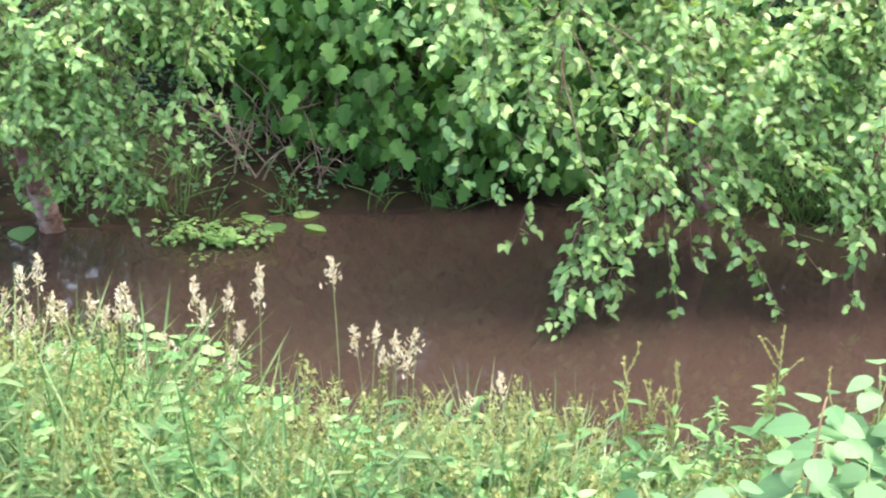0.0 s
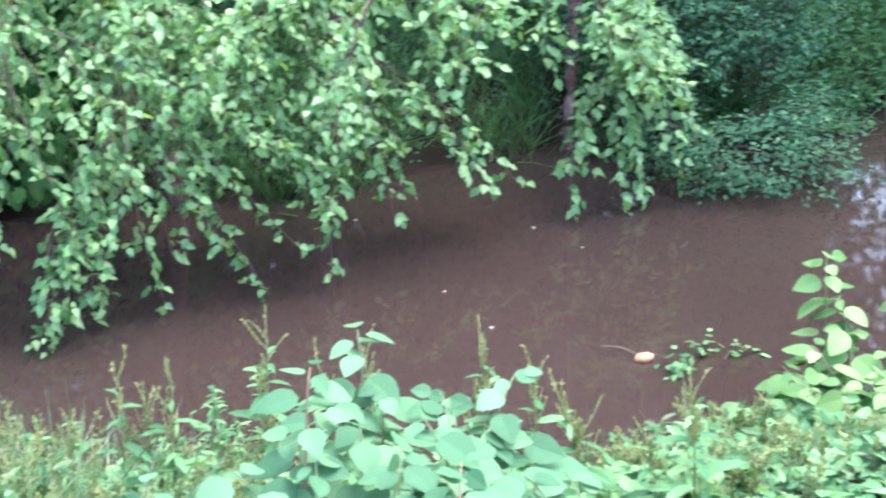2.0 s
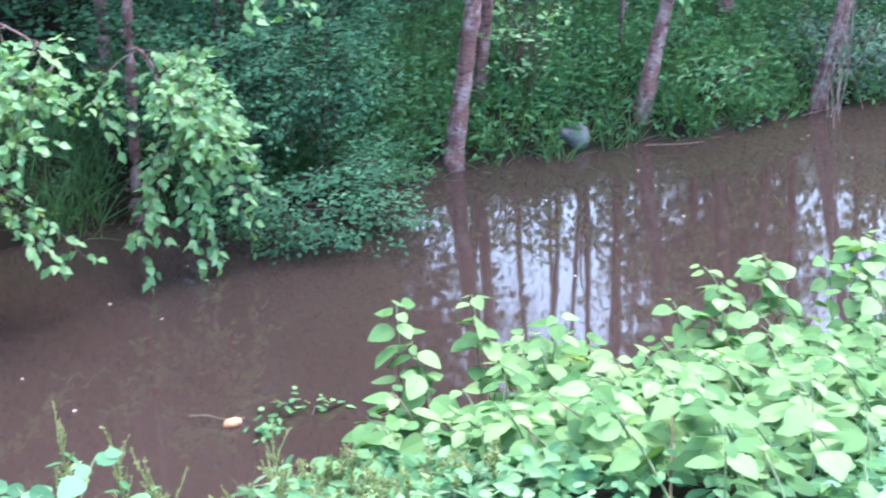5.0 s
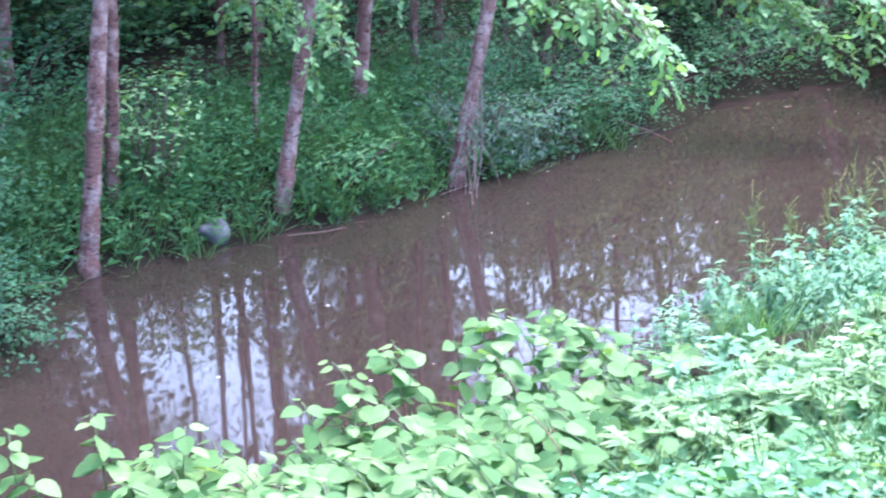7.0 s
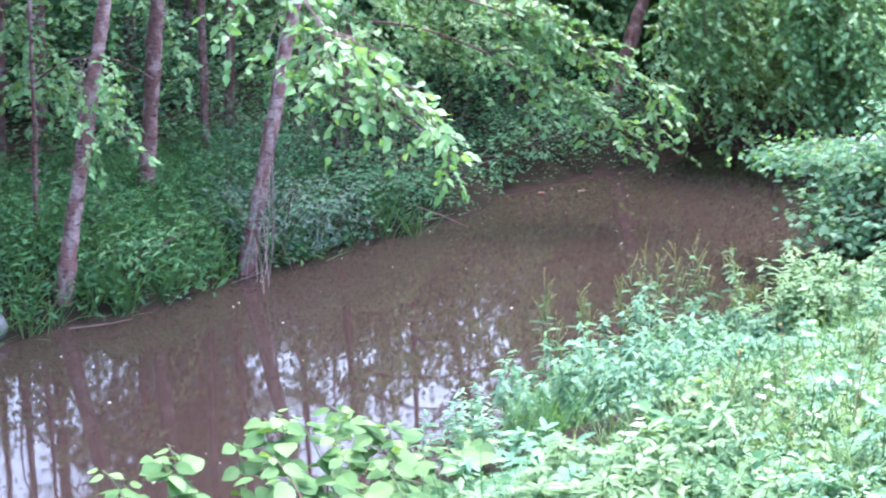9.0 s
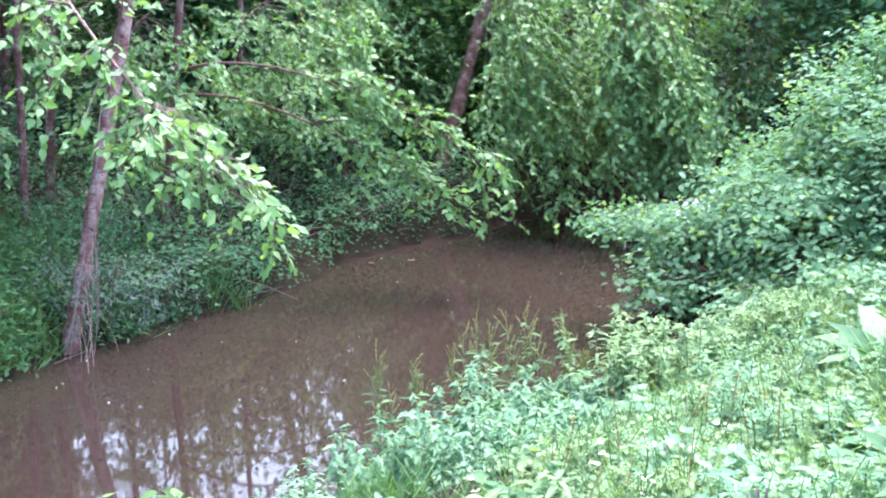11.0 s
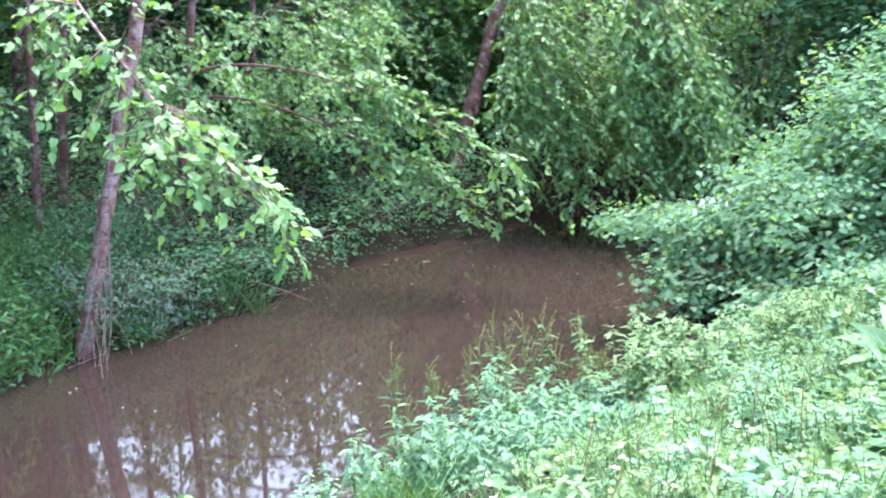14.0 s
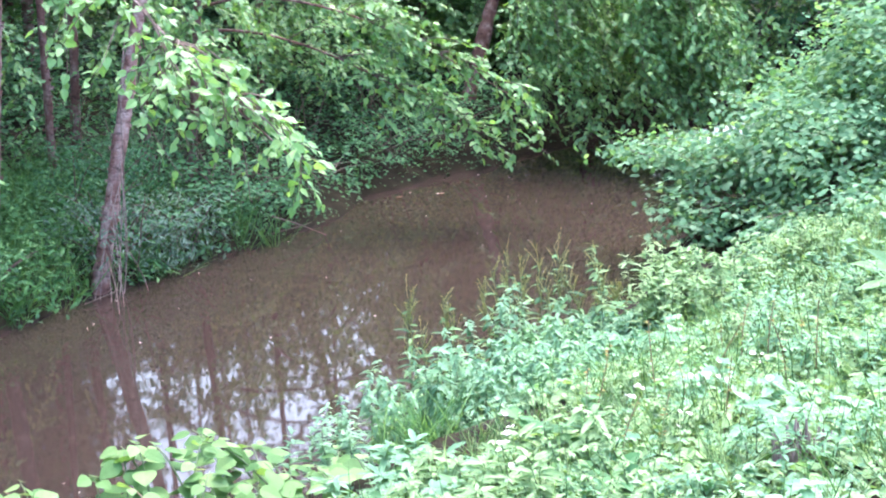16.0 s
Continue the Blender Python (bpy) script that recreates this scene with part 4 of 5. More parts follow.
shrub("dogwood_bush", "large pale green bush hanging over the creek", "bush",
      [((10.85, 2.5, 0.95), (1.0, 0.8, 0.72)), ((11.5, 2.1, 1.5), (1.1, 1.0, 0.85)), ((11.25, 3.0, 1.15), (0.75, 0.6, 0.36)), ((11.5, 4.0, 0.8), (0.45, 0.62, 0.11)), ((10.9, 3.6, 0.5), (0.42, 0.45, 0.28)), ((11.3, 3.4, 0.86), (0.6, 0.5, 0.26)),
       ((9.9, 2.5, 0.68), (0.6, 0.5, 0.28)), ((9.75, 2.0, 0.9), (0.6, 0.55, 0.32)), ((11.0, 1.4, 1.4), (1.1, 1.0, 0.85)), ((11.8, 2.75, 1.55), (0.55, 0.45, 0.38)), ((11.6, 2.3, 2.1), (0.35, 0.4, 0.42)), ((12.6, 3.0, 1.0), (0.9, 0.8, 0.65)), ((10.6, 2.2, 1.55), (0.4, 0.4, 0.35))],
      500, 0.055, HEART, DOGWOOD, singles=300, per=8, spread=0.11, stems=20, down=0.4, face=0.45, inner=0.55)
knotweed("arching leafy shoots of a bush over the creek", [(11.2 + 0.1 * k, 2.75 + 0.05 * k, *tip) for k, tip in enumerate(((11.12, 4.4, 0.93), (10.99, 4.2, 0.87), (10.89, 4.18, 0.65), (10.7, 4.13, 0.54), (10.51, 4.09, 0.4), (11.28, 4.2, 1.0)))]
         + [(11.0 + 0.06 * k, 2.5, *tip) for k, tip in enumerate(((11.0, 3.92, 0.97), (11.4, 3.88, 1.28), (11.5, 3.35, 1.72), (11.86, 3.2, 2.08), (11.48, 3.5, 1.46), (11.75, 2.8, 2.05), (11.4, 2.9, 1.8), (10.75, 3.6, 0.8), (10.3, 3.75, 0.55)))], 0.085, 200, DOGWOOD, "shoots of the large bush")
ground_cover("meadow", "low pale weeds on top of the bank", np.concatenate([scatter(900, 3, 6.4, 2.0, 4.5, -1), scatter(1800, 6.4, 13, 0.9, 5.0, -1)]), 0.14, 12, 0.05, NETTLE, PALE)
ground_cover("meadow", "bright low clover and weeds on the bank", np.concatenate([scatter(900, 4, 6.4, 2.0, 4.2, -1), scatter(1600, 6.4, 9.5, 1.2, 4.2, -1)]), 0.11, 11, 0.042, ROUND, YELLOWLEAF)
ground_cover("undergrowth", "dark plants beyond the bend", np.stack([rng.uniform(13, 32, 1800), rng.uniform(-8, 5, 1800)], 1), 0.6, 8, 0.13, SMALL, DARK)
ground_cover("meadow", "low mixed weeds on the bank", np.concatenate([scatter(700, -3, 0.6, 0.1, 2.5, -1), scatter(300, 0.6, 2.6, 0.5, 2.2, -1)]), 0.12, 10, 0.045, OVATE, WEED)
grass("meadow_grass", "bright long grass on top of the bank", scatter(800, 4, 10, 1.3, 4.5, -1), 0.26, 12, GRASS)


def bank_spots(n, x0, x1, d0, d1):
    return scatter(n, x0, x1, d0, d1, -1)


for x0, x1, h in ((-2.4, -1.4, 0.72), (-1.4, -0.8, 0.66), (-0.8, -0.2, 0.56), (-0.2, 0.4, 0.44), (0.4, 1.0, 0.30), (1.9, 2.7, 0.18)):
    grass("bank_grass", "tall tangled grass on the near bank", bank_spots(int(95 * (x1 - x0)), x0, x1, 0.05, 1.7), h, 10, GRASS)
    weeds("dock", "yellow-green dock spikes among grass", "plant", bank_spots(int(120 * (x1 - x0)), x0, x1, 0.1, 1.6), h * 1.1, 90, 0.022, SMALL, YELLOW, lean=0.12, tilt=(0.6, 2.0), spread=0.008, stem=YELLOW, thick=0.0018)
    weeds("weed_clump", "mixed broad-leaved weeds among grass", "plant", bank_spots(int(80 * (x1 - x0)), x0, x1, 0.1, 1.6), h * 0.8, 24, 0.06, OVATE, WEED, lean=0.2, thick=0.002)
    weeds("weed_clump", "pale narrow-leaved weeds among grass", "plant", bank_spots(int(46 * (x1 - x0)), x0, x1, 0.15, 1.7), h * 0.85, 20, 0.11, LANCE, GRASS, lean=0.25, tilt=(0.0, 0.9), thick=0.002)
    weeds("weed_clump", "broad pale leaves low in the grass", "plant", bank_spots(int(22 * (x1 - x0)), x0, x1, 0.5, 1.7), h * 0.6, 9, 0.10, OVATE, WEED, lean=0.3, tilt=(-0.1, 0.5), thick=0.002)
grass("drooping_grass", "drooping grass tufts with painted glare over the water", bank_spots(110, -0.4, 1.0, 0.0, 0.5), 0.34, 16, GLAREGRASS, lean=1.2, width=1.1)
grass("drooping_grass", "arching grass with painted glare among weeds on the bank", bank_spots(130, -2.4, 0.5, 0.3, 1.5), 0.46, 12, GLAREGRASS, lean=0.95, width=1.0)
weeds("mugwort", "upright mugwort at the water's edge", "plant", bank_spots(12, 0.5, 1.4, 0.5, 0.9), 0.5, 34, 0.07, LANCE, WEED, lean=0.1, tilt=(0, 0.8))


grass("meadow_grass", "short green grass on top of the bank", np.stack([rng.uniform(-7, 5, 1500), rng.uniform(-6, 2.4, 1500)], 1), 0.12, 8, GRASS, lean=0.6)


# ---- seed-bearing grass stalks on the near bank ----
def seed_stalk(tip, head, label):
    """One tall stalk with a loose seed head."""
    x, y, z = tip
    f = np.array([x + rng.normal(0, 0.05), y - rng.uniform(0.0, 0.12), 0.0])
    f[2] = float(ground_z(f[0], f[1])) - 0.02
    t = thing("grass_stalk", tuple(f), label, "grass", "seed-bearing grass stalks")
    e = np.array([x, y, z])
    line = bez(f, (f + e) / 2 + (rng.normal(0, 0.03), 0, 0.1), e, 10)
    acc = Acc()
    tube(acc, line, (0.003, 0.0012), 4)
    stalk = part("stalk", acc, STEM, t)
    n = int(head * 800)
    u = rng.uniform(0, 1, n)
    d = unit(line[-1] - line[-3])
    knot = np.round(u * 5) / 5 + rng.normal(0, 0.05, n)
    p = e - d * head * (1 - knot)[:, None] + rng.normal(0, 0.0115, (n, 3)) * (1.2 - knot)[:, None]
    acc = Acc()
    add_leaves(acc, SPIKELET, p, unit(d + rng.normal(0, 0.5, (n, 3))), np.tile((0, -1.0, 0.3), (n, 1)), 0.017 * rng.uniform(0.6, 1.3, n), 0.5)
    part("seed_head", acc, SEED, stalk, "pale feathery seed head", kind="stuff")


for x, z, h in ((-1.24, 1.19, 0.09), (-1.29, 1.17, 0.07), (-1.28, 1.03, 0.1), (-1.23, 1.03, 0.1), (-1.32, 0.99, 0.1), (-1.16, 1.07, 0.07), (-1.08, 1.08, 0.08), (-1.05, 1.01, 0.08), (-1.01, 1.04, 0.08), (-0.95, 1.09, 0.09), (-0.96, 1.16, 0.06), (-0.77, 1.11, 0.09), (-0.73, 1.07, 0.08),
                (-0.65, 1.12, 0.08), (-0.62, 0.99, 0.07), (-0.55, 1.21, 0.12), (-0.34, 1.2, 0.09), (-0.27, 0.98, 0.07), (-0.2, 0.99, 0.06), (-0.14, 0.96, 0.08), (-0.08, 0.97, 0.07), (-0.1, 0.9, 0.09), (-0.18, 0.91, 0.05), (-0.95, 0.87, 0.1), (-1.16, 0.93, 0.1),
                (-1.21, 0.9, 0.1), (0.19, 0.8, 0.06), (0.09, 0.74, 0.05), (-0.64, 0.91, 0.07), (-1.3, 0.92, 0.1), (-1.35, 1.08, 0.1), (-1.12, 0.86, 0.08), (-0.85, 0.95, 0.07), (-1.42, 1.0, 0.1), (-1.5, 1.05, 0.1), (-1.6, 0.98, 0.1)):
    seed_stalk((x, 4.42 + rng.normal(0, 0.05), z), h, "tall grass stalk with a pale seed head")

# ---- things on the water ----
def pad(x, y, r, a):
    """A limp floating leaf."""
    acc = Acc()
    v, f = HEART
    add_leaves(acc, (v * (1, 1, 0.12), f), np.array([(x, y, 0.012)]), np.array([(math.cos(a), math.sin(a), 0.0)]), np.array([(0, 0, 1.0)]), np.array([r]), 0.08)
    return acc


for x, y, r, a in ((-0.95, 7.75, 0.15, 2.6), (-0.86, 7.72, 0.16, 4.4), (-0.80, 7.82, 0.15, 0.4), (-0.72, 7.7, 0.14, 5.6), (-0.9, 7.86, 0.13, 1.6), (-2.3, 7.6, 0.2, 3.3), (-2.2, 7.62, 0.2, 5.0), (-2.12, 7.72, 0.18, 0.2)):
    t = thing("waterside_leaf", (x, y, 0.0), "broad green leaf lying at the water's edge", "leaf", "broad leaves at the water's edge")
    part("blade", pad(x, y, r, a), BIRCH, t)
shrub("drowned_sprig", "yellow-green sprig rising from the water", "plant", [((-1.28, 7.46, 0.05), (0.16, 0.1, 0.09))], 900, 0.045, OVATE, BRIGHT, per=6, spread=0.04, stems=4)
shrub("drowned_sprig", "yellow-green sprig rising from the water", "plant", [((-1.03, 7.47, 0.05), (0.16, 0.1, 0.07))], 900, 0.045, OVATE, BRIGHT, per=6, spread=0.04, stems=4)
shrub("drowned_sprig", "small sprig floating on the brown water", "plant", [((-1.16, 7.17, 0.02), (0.13, 0.08, 0.04))], 700, 0.035, OVATE, BRIGHT, per=5, spread=0.03, stems=3)
shrub("drowned_sprig", "floating mat of green leaves beside the bank", "plant", [((3.14, 5.33, 0.02), (0.22, 0.1, 0.035))], 900, 0.05, OVATE, WEED, per=6, spread=0.04, stems=3)


def lump(x, y, r):
    bm = bmesh.new()
    bmesh.ops.create_icosphere(bm, subdivisions=3, radius=1)
    for v in bm.verts:
        k = 1 + 0.25 * noise.noise(v.co * 2.2)
        v.co = Vector((v.co.x * r * k, v.co.y * r * 0.7 * k, v.co.z * r * 0.5 * k))
        for f in v.link_faces:
            f.smooth = True
    me = bpy.data.meshes.new("floating_fungus")
    bm.to_mesh(me)
    bm.free()
    me.materials.append(FUNGUS)
    ob = new("floating_fungus", me)
    ob.location = (x, y, 0.01)
    return tagged(ob, "pale orange lump floating beside a twig", "debris")


lump(2.93, 5.43, 0.042)
for pts, r in (([(2.80, 5.58, 0.02), (2.86, 5.52, 0.03), (2.92, 5.46, 0.012), (3.0, 5.45, 0.004)], 0.005), ([(10.55, 7.15, 0.2), (10.7, 7.0, 0.12), (10.95, 6.85, -0.03)], 0.007),
               ([(10.4, 7.3, 0.02), (10.8, 7.1, 0.06), (11.1, 7.15, 0.03)], 0.005), ([(7.1, 7.35, 0.03), (7.3, 7.2, 0.04), (7.55, 7.25, 0.0)], 0.006), ([(8.45, 6.9, -0.05), (8.6, 7.05, 0.12), (8.8, 7.3, 0.3)], 0.005), ([(8.5, 7.25, 0.02), (8.8, 7.2, 0.05), (9.2, 7.35, 0.12)], 0.004)):
    acc = Acc()
    tube(acc, np.array(pts), (r, r * 0.5), 5)
    tagged(new("stick", acc.mesh("stick", TWIG, True)), "bare stick lying in the water at the bank", "stick", "sticks in the water")
flecks = [(x, y) for x, y in zip(rng.uniform(2.2, 13.5, 60), rng.uniform(0, 1, 60))]
one = Acc()
one.add(*ROUND)
fleck = one.mesh("petal", PETAL)
for x, u in flecks:
    y = near_y(x) + 0.5 + u * (far_y(x) - near_y(x) - 0.6)
    ob = new("petal", fleck)
    ob.matrix_world = Matrix.Translation((x, y, 0.006)) @ pose(0, 0, 0, 0, 0, rng.uniform(0, 360)) @ Matrix.Scale(rng.uniform(0.010, 0.022), 4)
    tagged(ob, "tiny white petal floating on the water", "petal", "petals on the water")
for x, y, r in ((12.6, 6.75, 0.035), (12.3, 7.0, 0.035)):
    ob = new("fallen_leaf", one.mesh("fallen_leaf", DEADLEAF))
    ob.matrix_world = Matrix.Translation((x, y, 0.008)) @ pose(0, 0, 0, 0, 0, 60 * x) @ Matrix.Scale(2 * r, 4)
    tagged(ob, "brown fallen leaf floating on the water", "leaf", "fallen leaves on the water")

# dead brush under the bushes
acc = Acc()
for k in range(60):
    a = np.array([rng.uniform(-1.2, -0.2), rng.uniform(8.05, 8.6), 0.0])
    a[2] = float(ground_z(a[0], a[1])) - 0.02
    b = a + (rng.normal(0, 0.3), rng.normal(0, 0.15), rng.uniform(0.1, 0.5))
    tube(acc, bez(a, (a + b) / 2 + (0, 0, 0.15), b, 5), (0.006, 0.002), 4)
tagged(new("dead_brush", acc.mesh("dead_brush", DEADWOOD)), "tangle of dead brown twigs on the bank", "brush", kind="stuff")
# dry roots and vines at the foot of the leaning birch
t = thing("root_tangle", (8.77, 7.3, 0.0), "dry grey roots and vines hanging beside a leaning birch", "roots")
for k in range(11):
    h = rng.uniform(0.25, 0.9)
    s = np.array([8.77 + 0.30 * h + rng.normal(0, 0.03), 7.33, h])
    e = np.array([8.72 + rng.normal(0.05, 0.16), 7.2 + rng.normal(0, 0.08), -0.05])
    acc = Acc()
    tube(acc, bez(s, (s + e) / 2 + (rng.normal(0.0, 0.07), -0.04, -0.08), e, 10), (0.0045, 0.0025), 4)
    part("root", acc, DEADWOOD, t)
acc = Acc()
vine = np.concatenate([bez((9.08, 7.25, 1.75), (8.92, 7.2, 1.45), (8.95, 7.22, 1.1), 8), bez((8.95, 7.22, 1.1), (8.97, 7.23, 0.75), (8.93, 7.26, 0.45), 8)[1:]])
tube(acc, vine, (0.005, 0.0045), 5)
part("vine", acc, DEADWOOD, t, "bare pale vine beside the trunk")

# ---- more of the near bank ----
shrub("bramble", "dark green bramble with round leaves in tall grass", "bush", [((-0.92, 4.45, 0.72), (0.3, 0.22, 0.26)), ((-0.7, 4.4, 0.6), (0.25, 0.2, 0.22))], 260, 0.06, ROUND, WEED, singles=120, per=5, spread=0.06, stems=8)


def spike_plant(tip, label):
    """A jointed stem with narrow leaves and a loose bunch of thin rusty spikes at its top."""
    x, y, z = tip
    f = np.array([x + rng.normal(0, 0.04), y - rng.uniform(0.03, 0.12), 0.0])
    f[2] = float(ground_z(f[0], f[1])) - 0.03
    t = thing("sorrel", tuple(f), label, "plant", "sorrel spikes on the near bank")
    e = np.array([x, y, z])
    line = bez(f, (f + e) / 2 + rng.normal(0, 0.03, 3), e, 12)
    ln = np.linalg.norm(e - f)
    acc = Acc()
    tube(acc, line, (0.005, 0.003, 0.0015), 5)
    stem = part("stem", acc, STEM, t, smooth=True)
    n = int(6 + ln * 14)
    s = np.linspace(0.25, 0.92, n)
    p = np.stack([np.interp(s, np.linspace(0, 1, 12), line[:, c]) for c in range(3)], 1)
    a = rng.uniform(0, 6) + np.arange(n) * 2.4
    d = unit(np.stack([np.cos(a), np.sin(a), rng.uniform(-0.1, 0.7, n)], 1))
    ax, ay, az = axes_for(d, np.tile((0, -0.2, 1.0), (n, 1)), 0.15)
    leaf_objects("leaf", [SPIKE_LEAF], stem, p, ax, ay, az, rng.uniform(0.7, 1.2, n) * np.interp(s, (0.25, 0.92), (0.15, 0.06)))
    for k in range(11):
        u = 1.0 if k == 0 else rng.uniform(0.6, 0.97)
        b = np.array([np.interp(u, np.linspace(0, 1, 12), line[:, c]) for c in range(3)])
        d = unit(np.array([rng.normal(0, 0.33), rng.normal(0, 0.33), 1.0]))
        sl = rng.uniform(0.07, 0.14)
        acc = Acc()
        sp = bez(b, b + d * sl * 0.5 + rng.normal(0, 0.008, 3), b + d * sl, 6)
        tube(acc, sp, (0.002, 0.001), 4)
        m = 24
        w = rng.uniform(0.1, 1, m)
        q = np.stack([np.interp(w, np.linspace(0, 1, 6), sp[:, c]) for c in range(3)], 1)
        add_leaves(acc, SMALL, q, unit(d + rng.normal(0, 0.5, (m, 3))), rand_dirs(m), rng.uniform(0.007, 0.012, m), 0.4)
        part("flower_spike", acc, MIDSPIKE, stem, "thin rusty green flower spike")


one = Acc()
one.add(*LANCE)
SPIKE_LEAF = one.mesh("leaf", WEED)
for tip in ((0.54, 4.06, 1.03), (0.60, 4.0, 0.92), (0.69, 4.04, 0.99), (0.96, 3.98, 1.11), (1.1, 3.95, 1.01), (1.23, 3.91, 1.02), (0.92, 3.95, 0.95), (1.51, 3.72, 1.1), (1.65, 3.66, 1.03), (1.6, 3.36, 1.1), (1.64, 3.34, 0.99), (1.9, 3.2, 1.13), (1.95, 3.3, 1.0), (1.81, 3.25, 0.99), (1.45, 3.6, 1.0), (0.4, 4.05, 0.88)):
    spike_plant(tip, "rusty green sorrel with narrow leaves near the water")
for tip in ((7.3, 4.0, 0.82), (7.62, 3.98, 0.72), (8.08, 3.84, 0.86), (8.2, 3.62, 0.92), (8.3, 3.44, 0.86), (8.02, 3.9, 0.8), (8.16, 3.7, 0.88), (7.3, 4.01, 0.74), (7.34, 3.95, 0.6), (7.94, 4.1, 0.54), (8.02, 3.95, 0.68), (7.96, 3.9, 0.58), (8.11, 3.78, 0.79), (8.05, 3.74, 0.7), (8.19, 3.6, 0.82), (8.14, 3.64, 0.72), (8.25, 3.55, 0.7), (8.28, 3.41, 0.76), (8.22, 3.36, 0.66), (8.69, 3.46, 0.55), (8.5, 3.4, 0.6)):
    spike_plant(tip, "tall rusty sorrel spikes among nettles")
weeds("mugwort", "upright mugwort before the knotweed", "plant", np.stack([rng.normal(5.82, 0.08, 9), rng.normal(3.48, 0.06, 9)], 1), 0.5, 46, 0.075, LANCE, PALE, lean=0.1, tilt=(0, 0.8), ztop=0.84)
grass("edge_grass", "long bright grass at the water's edge", np.stack([rng.uniform(6.1, 6.3, 13), rng.uniform(3.15, 3.5, 13)], 1), 0.3, 12, WEED, lean=0.5)
for x, y, n, r in ((7.7, 1.55, 15, 0.42), (8.3, 1.2, 12, 0.4), (5.5, 0.9, 9, 0.3), (6.0, 1.1, 8, 0.26)):
    t = thing("dock", (x, y, float(ground_z(x, y)) - 0.02), "large rosette of long bright dock leaves", "plant", "dock rosettes on the bank")
    a = np.arange(n) * 2.4 + rng.uniform(0, 6)
    d = unit(np.stack([np.cos(a), np.sin(a), rng.uniform(0.4, 1.1, n)], 1))
    acc = Acc()
    acc.add(*leaf_shape((0.07, 0.16, 0.19, 0.17, 0.12, 0.05), 0.3, 0.4))
    me = acc.mesh("leaf", WEED)
    p = np.tile((x, y, float(ground_z(x, y)) + 0.02), (n, 1))
    ax, ay, az = axes_for(d, np.tile((0, 0, 1.0), (n, 1)), 0.15)
    leaf_objects("leaf", [me], t, p, ax, ay, az, r * rng.uniform(0.7, 1.1, n))
acc = Acc()
for k in range(70):
    a, d = rng.uniform(0, 6.28), 0.062 * math.sqrt(rng.random())
    f = np.array([5.32 + d * math.cos(a), 1.4 + d * math.sin(a), float(ground_z(5.32, 1.4)) - 0.05])
    top = f + (0.35 * d * math.cos(a) + rng.normal(0, 0.012), 0.35 * d * math.sin(a) + rng.normal(0, 0.012), rng.uniform(0.09, 0.26 - 1.2 * d))
    tube(acc, bez(f, (f + top) / 2 + rng.normal(0, 0.006, 3), top, 6), (0.014, 0.011, 0.003), 5)
tagged(new("stump", acc.mesh("stump", ROTWOOD, True)), "small splintered grey stump among weeds", "stump")

# small leafy sprays low on the birches of the far bank
def spray_tree(base, tips, leaf, label, limb):
    """A thin birch sapling that carries a few hanging sprays."""
    birch_tree(base, (0.06, -0.02), 5, 0.022, BARK, label, (), [limb], leaf, BRIGHT, fine=tips, rise=0.3, twigs=12, twig_len=0.3, group="saplings with hanging sprays")


spray_tree((7.75, 8.4), ((7.32, 7.3, 1.02), (7.68, 7.3, 1.0), (7.51, 7.3, 1.45), (7.45, 7.3, 1.25), (7.66, 7.35, 1.5), (7.48, 7.4, 0.95), (7.91, 7.4, 0.92), (7.6, 7.4, 1.2)), 0.06, "sapling with a pale hanging spray beside a leaning trunk", (1.4, (7.8, 7.8, 1.8), (7.9, 7.3, 1.5)))
spray_tree((4.9, 8.3), ((3.67, 6.6, 1.42), (3.95, 6.6, 1.46), (4.19, 6.6, 1.4), (3.77, 6.6, 1.58), (3.51, 6.6, 1.6), (4.0, 6.7, 1.6)), 0.062, "sapling with pale hanging sprays over the water", (1.7, (4.7, 7.4, 2.2), (4.5, 6.6, 1.7)))

# mixed meadow plants on top of the bank
def meadow_spots(n, x0=4.6, x1=9.5, y0=0.3, y1=2.6):
    return np.stack([rng.uniform(x0, x1, n), rng.uniform(y0, y1, n)], 1)


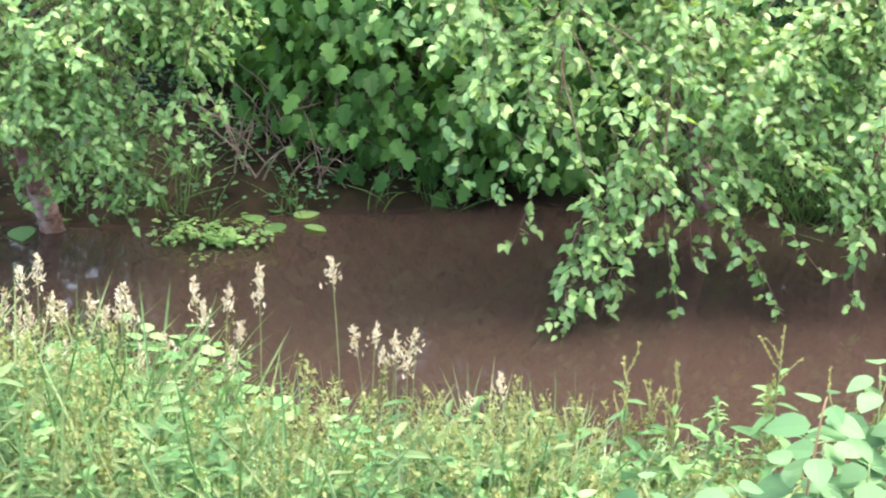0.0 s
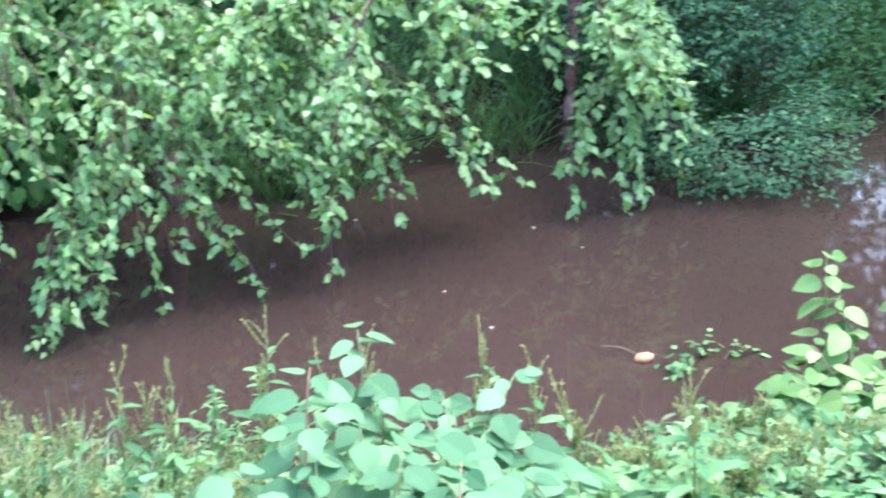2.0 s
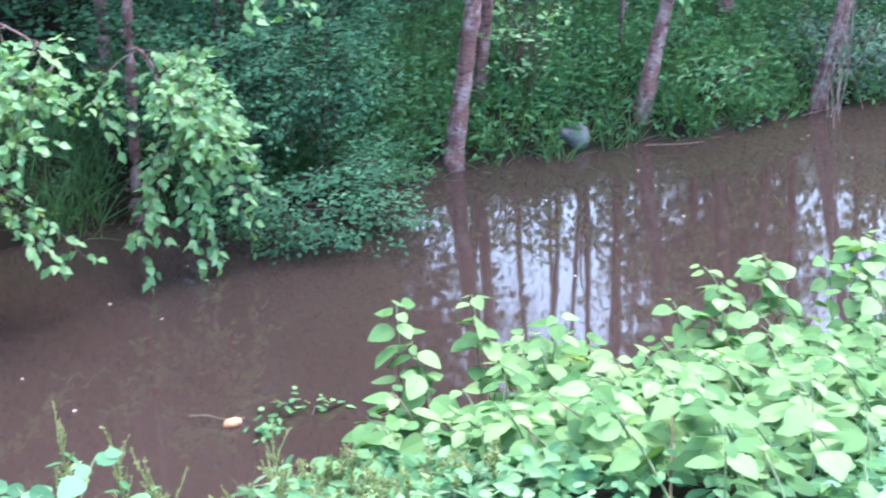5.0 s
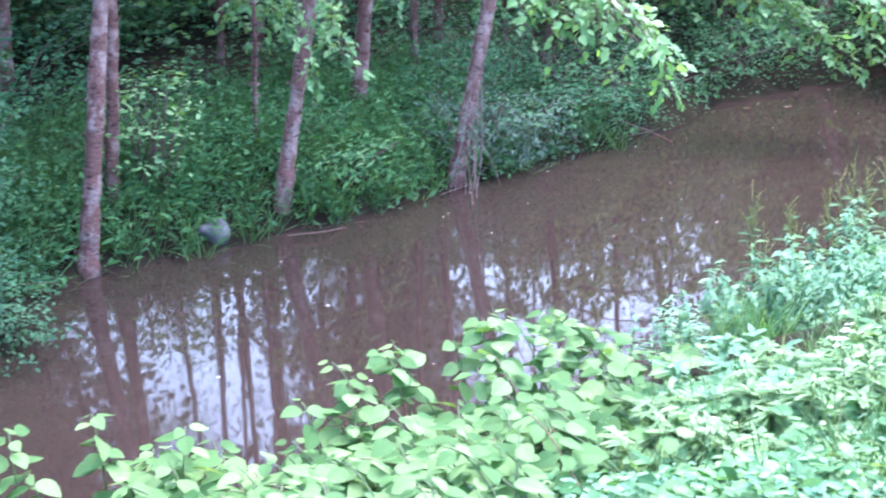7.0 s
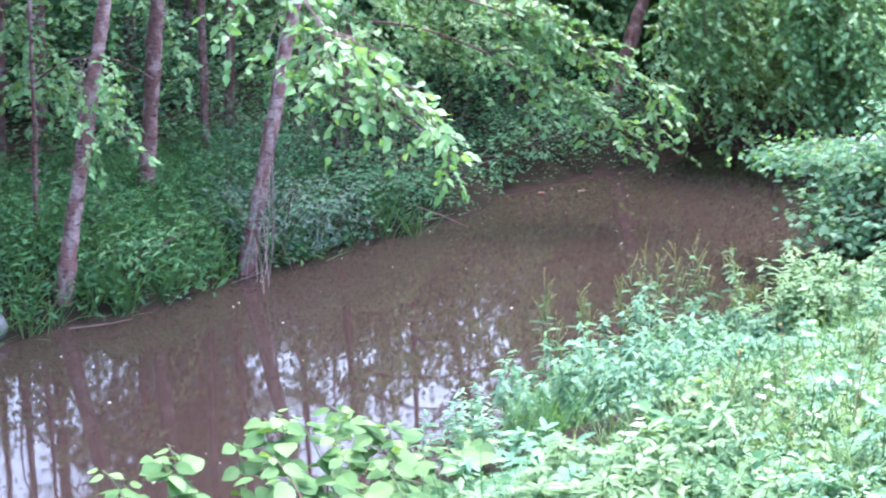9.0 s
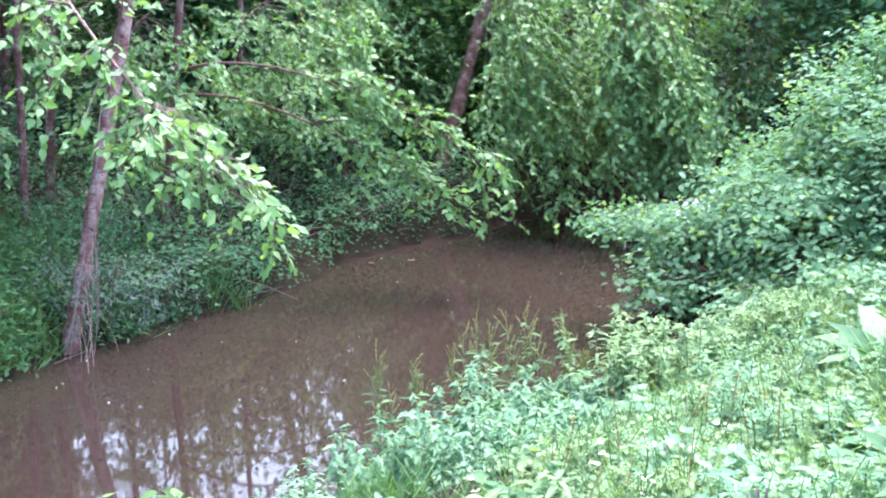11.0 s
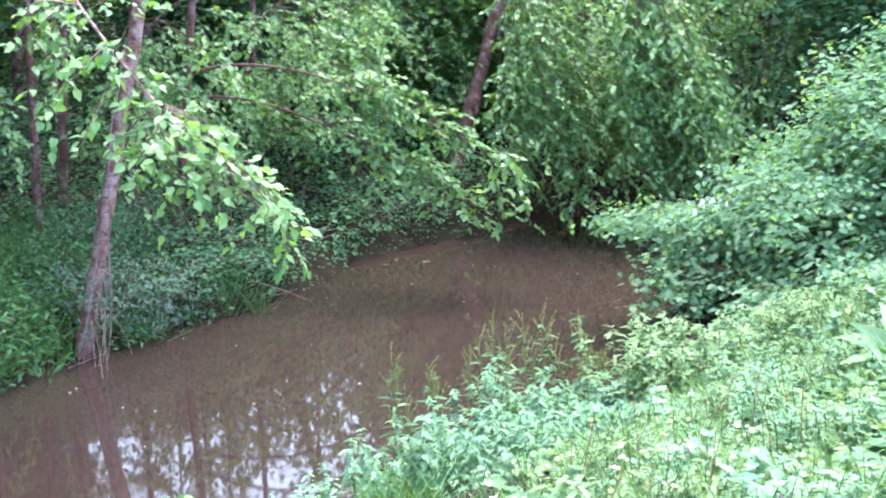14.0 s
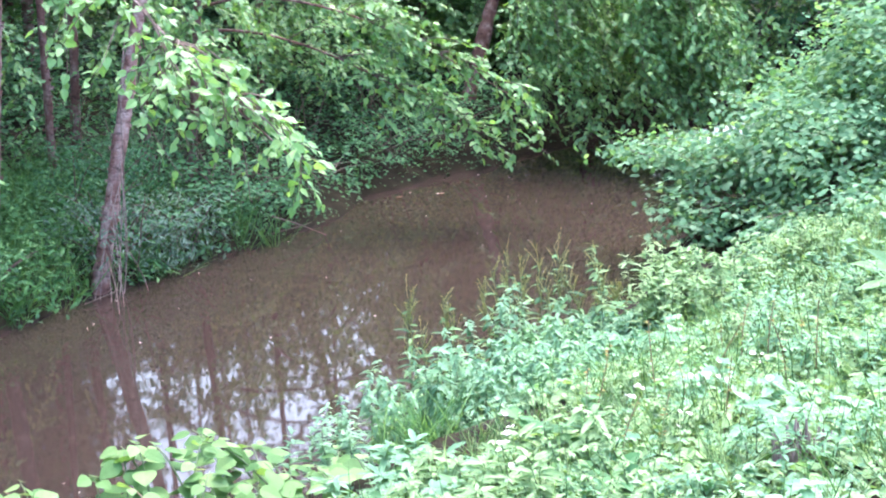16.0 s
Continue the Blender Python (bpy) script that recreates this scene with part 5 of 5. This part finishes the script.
for k in range(78):
    cx, cy = rng.uniform(4.7, 9.3), rng.uniform(0.3, 2.6)
    kind = k % 6
    spots = np.stack([rng.normal(cx, 0.10, 9), rng.normal(cy, 0.08, 9)], 1)
    if kind < 2:
        weeds("meadow_weed", "pale upright weeds in the meadow", "plant", spots, rng.uniform(0.16, 0.32), 40, 0.06, LANCE, PALE, lean=0.25, tilt=(-0.1, 0.8), group="meadow weeds")
    elif kind < 4:
        weeds("meadow_weed", "bushy yellow-green weeds in the meadow", "plant", spots, rng.uniform(0.14, 0.28), 50, 0.045, NETTLE, YELLOWLEAF, lean=0.3, tilt=(-0.3, 0.4), group="meadow weeds")
    else:
        weeds("meadow_weed", "broad-leaved plants in the meadow", "plant", spots, rng.uniform(0.12, 0.24), 16, 0.10, OVATE, (WEED, PALE)[k % 2], lean=0.35, tilt=(-0.2, 0.4), group="meadow weeds")
grass("meadow_grass", "pale fine grass in the meadow", meadow_spots(260), 0.26, 14, YELLOWLEAF, lean=0.7)
# White flowers; some of their petals stand in for bright glints on leaves.
weeds("white_flower_and_glint", "small white flowers and painted leaf glints among weeds", "flower", meadow_spots(9, 4.4, 6.6, 1.2, 2.6), 0.3, 10, 0.035, ROUND, PETAL, lean=0.2, top=1.0, spread=0.02)
weeds("dry_stalk", "dry reddish weed stalks in the meadow", "plant", meadow_spots(14, 5.0, 7.2, 1.6, 2.8), 0.36, 20, 0.022, SMALL, RUST, lean=0.2, stem=REDSTEM)

for cx, cy, hh in ((12.2, 7.75, 0.3), (13.2, 7.7, 0.35), (14.2, 7.5, 0.35), (12.8, 8.4, 0.6), (14.0, 8.3, 0.7), (11.4, 7.9, 0.35)):
    shrub("low_bush", "low dark bush on the far bank under foliage", "bush", [((cx, cy, hh), (0.6, 0.45, hh + 0.05))], 190, 0.05, OVATE, DARK, per=8, spread=0.08, group="low bushes on the far bank", stems=8)
for cx, cy, hh, mat in ((9.2, 7.5, 0.36, GREYWILLOW), (9.7, 7.5, 0.26, GREYWILLOW), (9.6, 8.0, 0.5, TEAL), (10.3, 8.3, 0.6, DARK), (11.0, 7.6, 0.2, DARK), (8.3, 8.3, 0.35, MIDLEAF)):
    shrub("low_bush", "low shrub with grey twigs at the foot of trees", "bush", [((cx, cy, hh), (0.5, 0.36, hh + 0.04))], 300, 0.046, LANCE, mat, per=9, spread=0.09, group="low bushes on the far bank", stems=14, face=0.7, down=0.3)
for k in range(12):
    cx, cy = rng.uniform(8.4, 9.5), rng.uniform(1.5, 2.6)
    weeds("weed_clump", "pale weeds at the foot of a large bush", "plant", np.stack([rng.normal(cx, 0.15, 10), rng.normal(cy, 0.12, 10)], 1), rng.uniform(0.14, 0.28), 34, 0.075, (OVATE, LANCE)[k % 2], (PALE, YELLOWLEAF)[k % 2], lean=0.25, group="weeds below the bush")
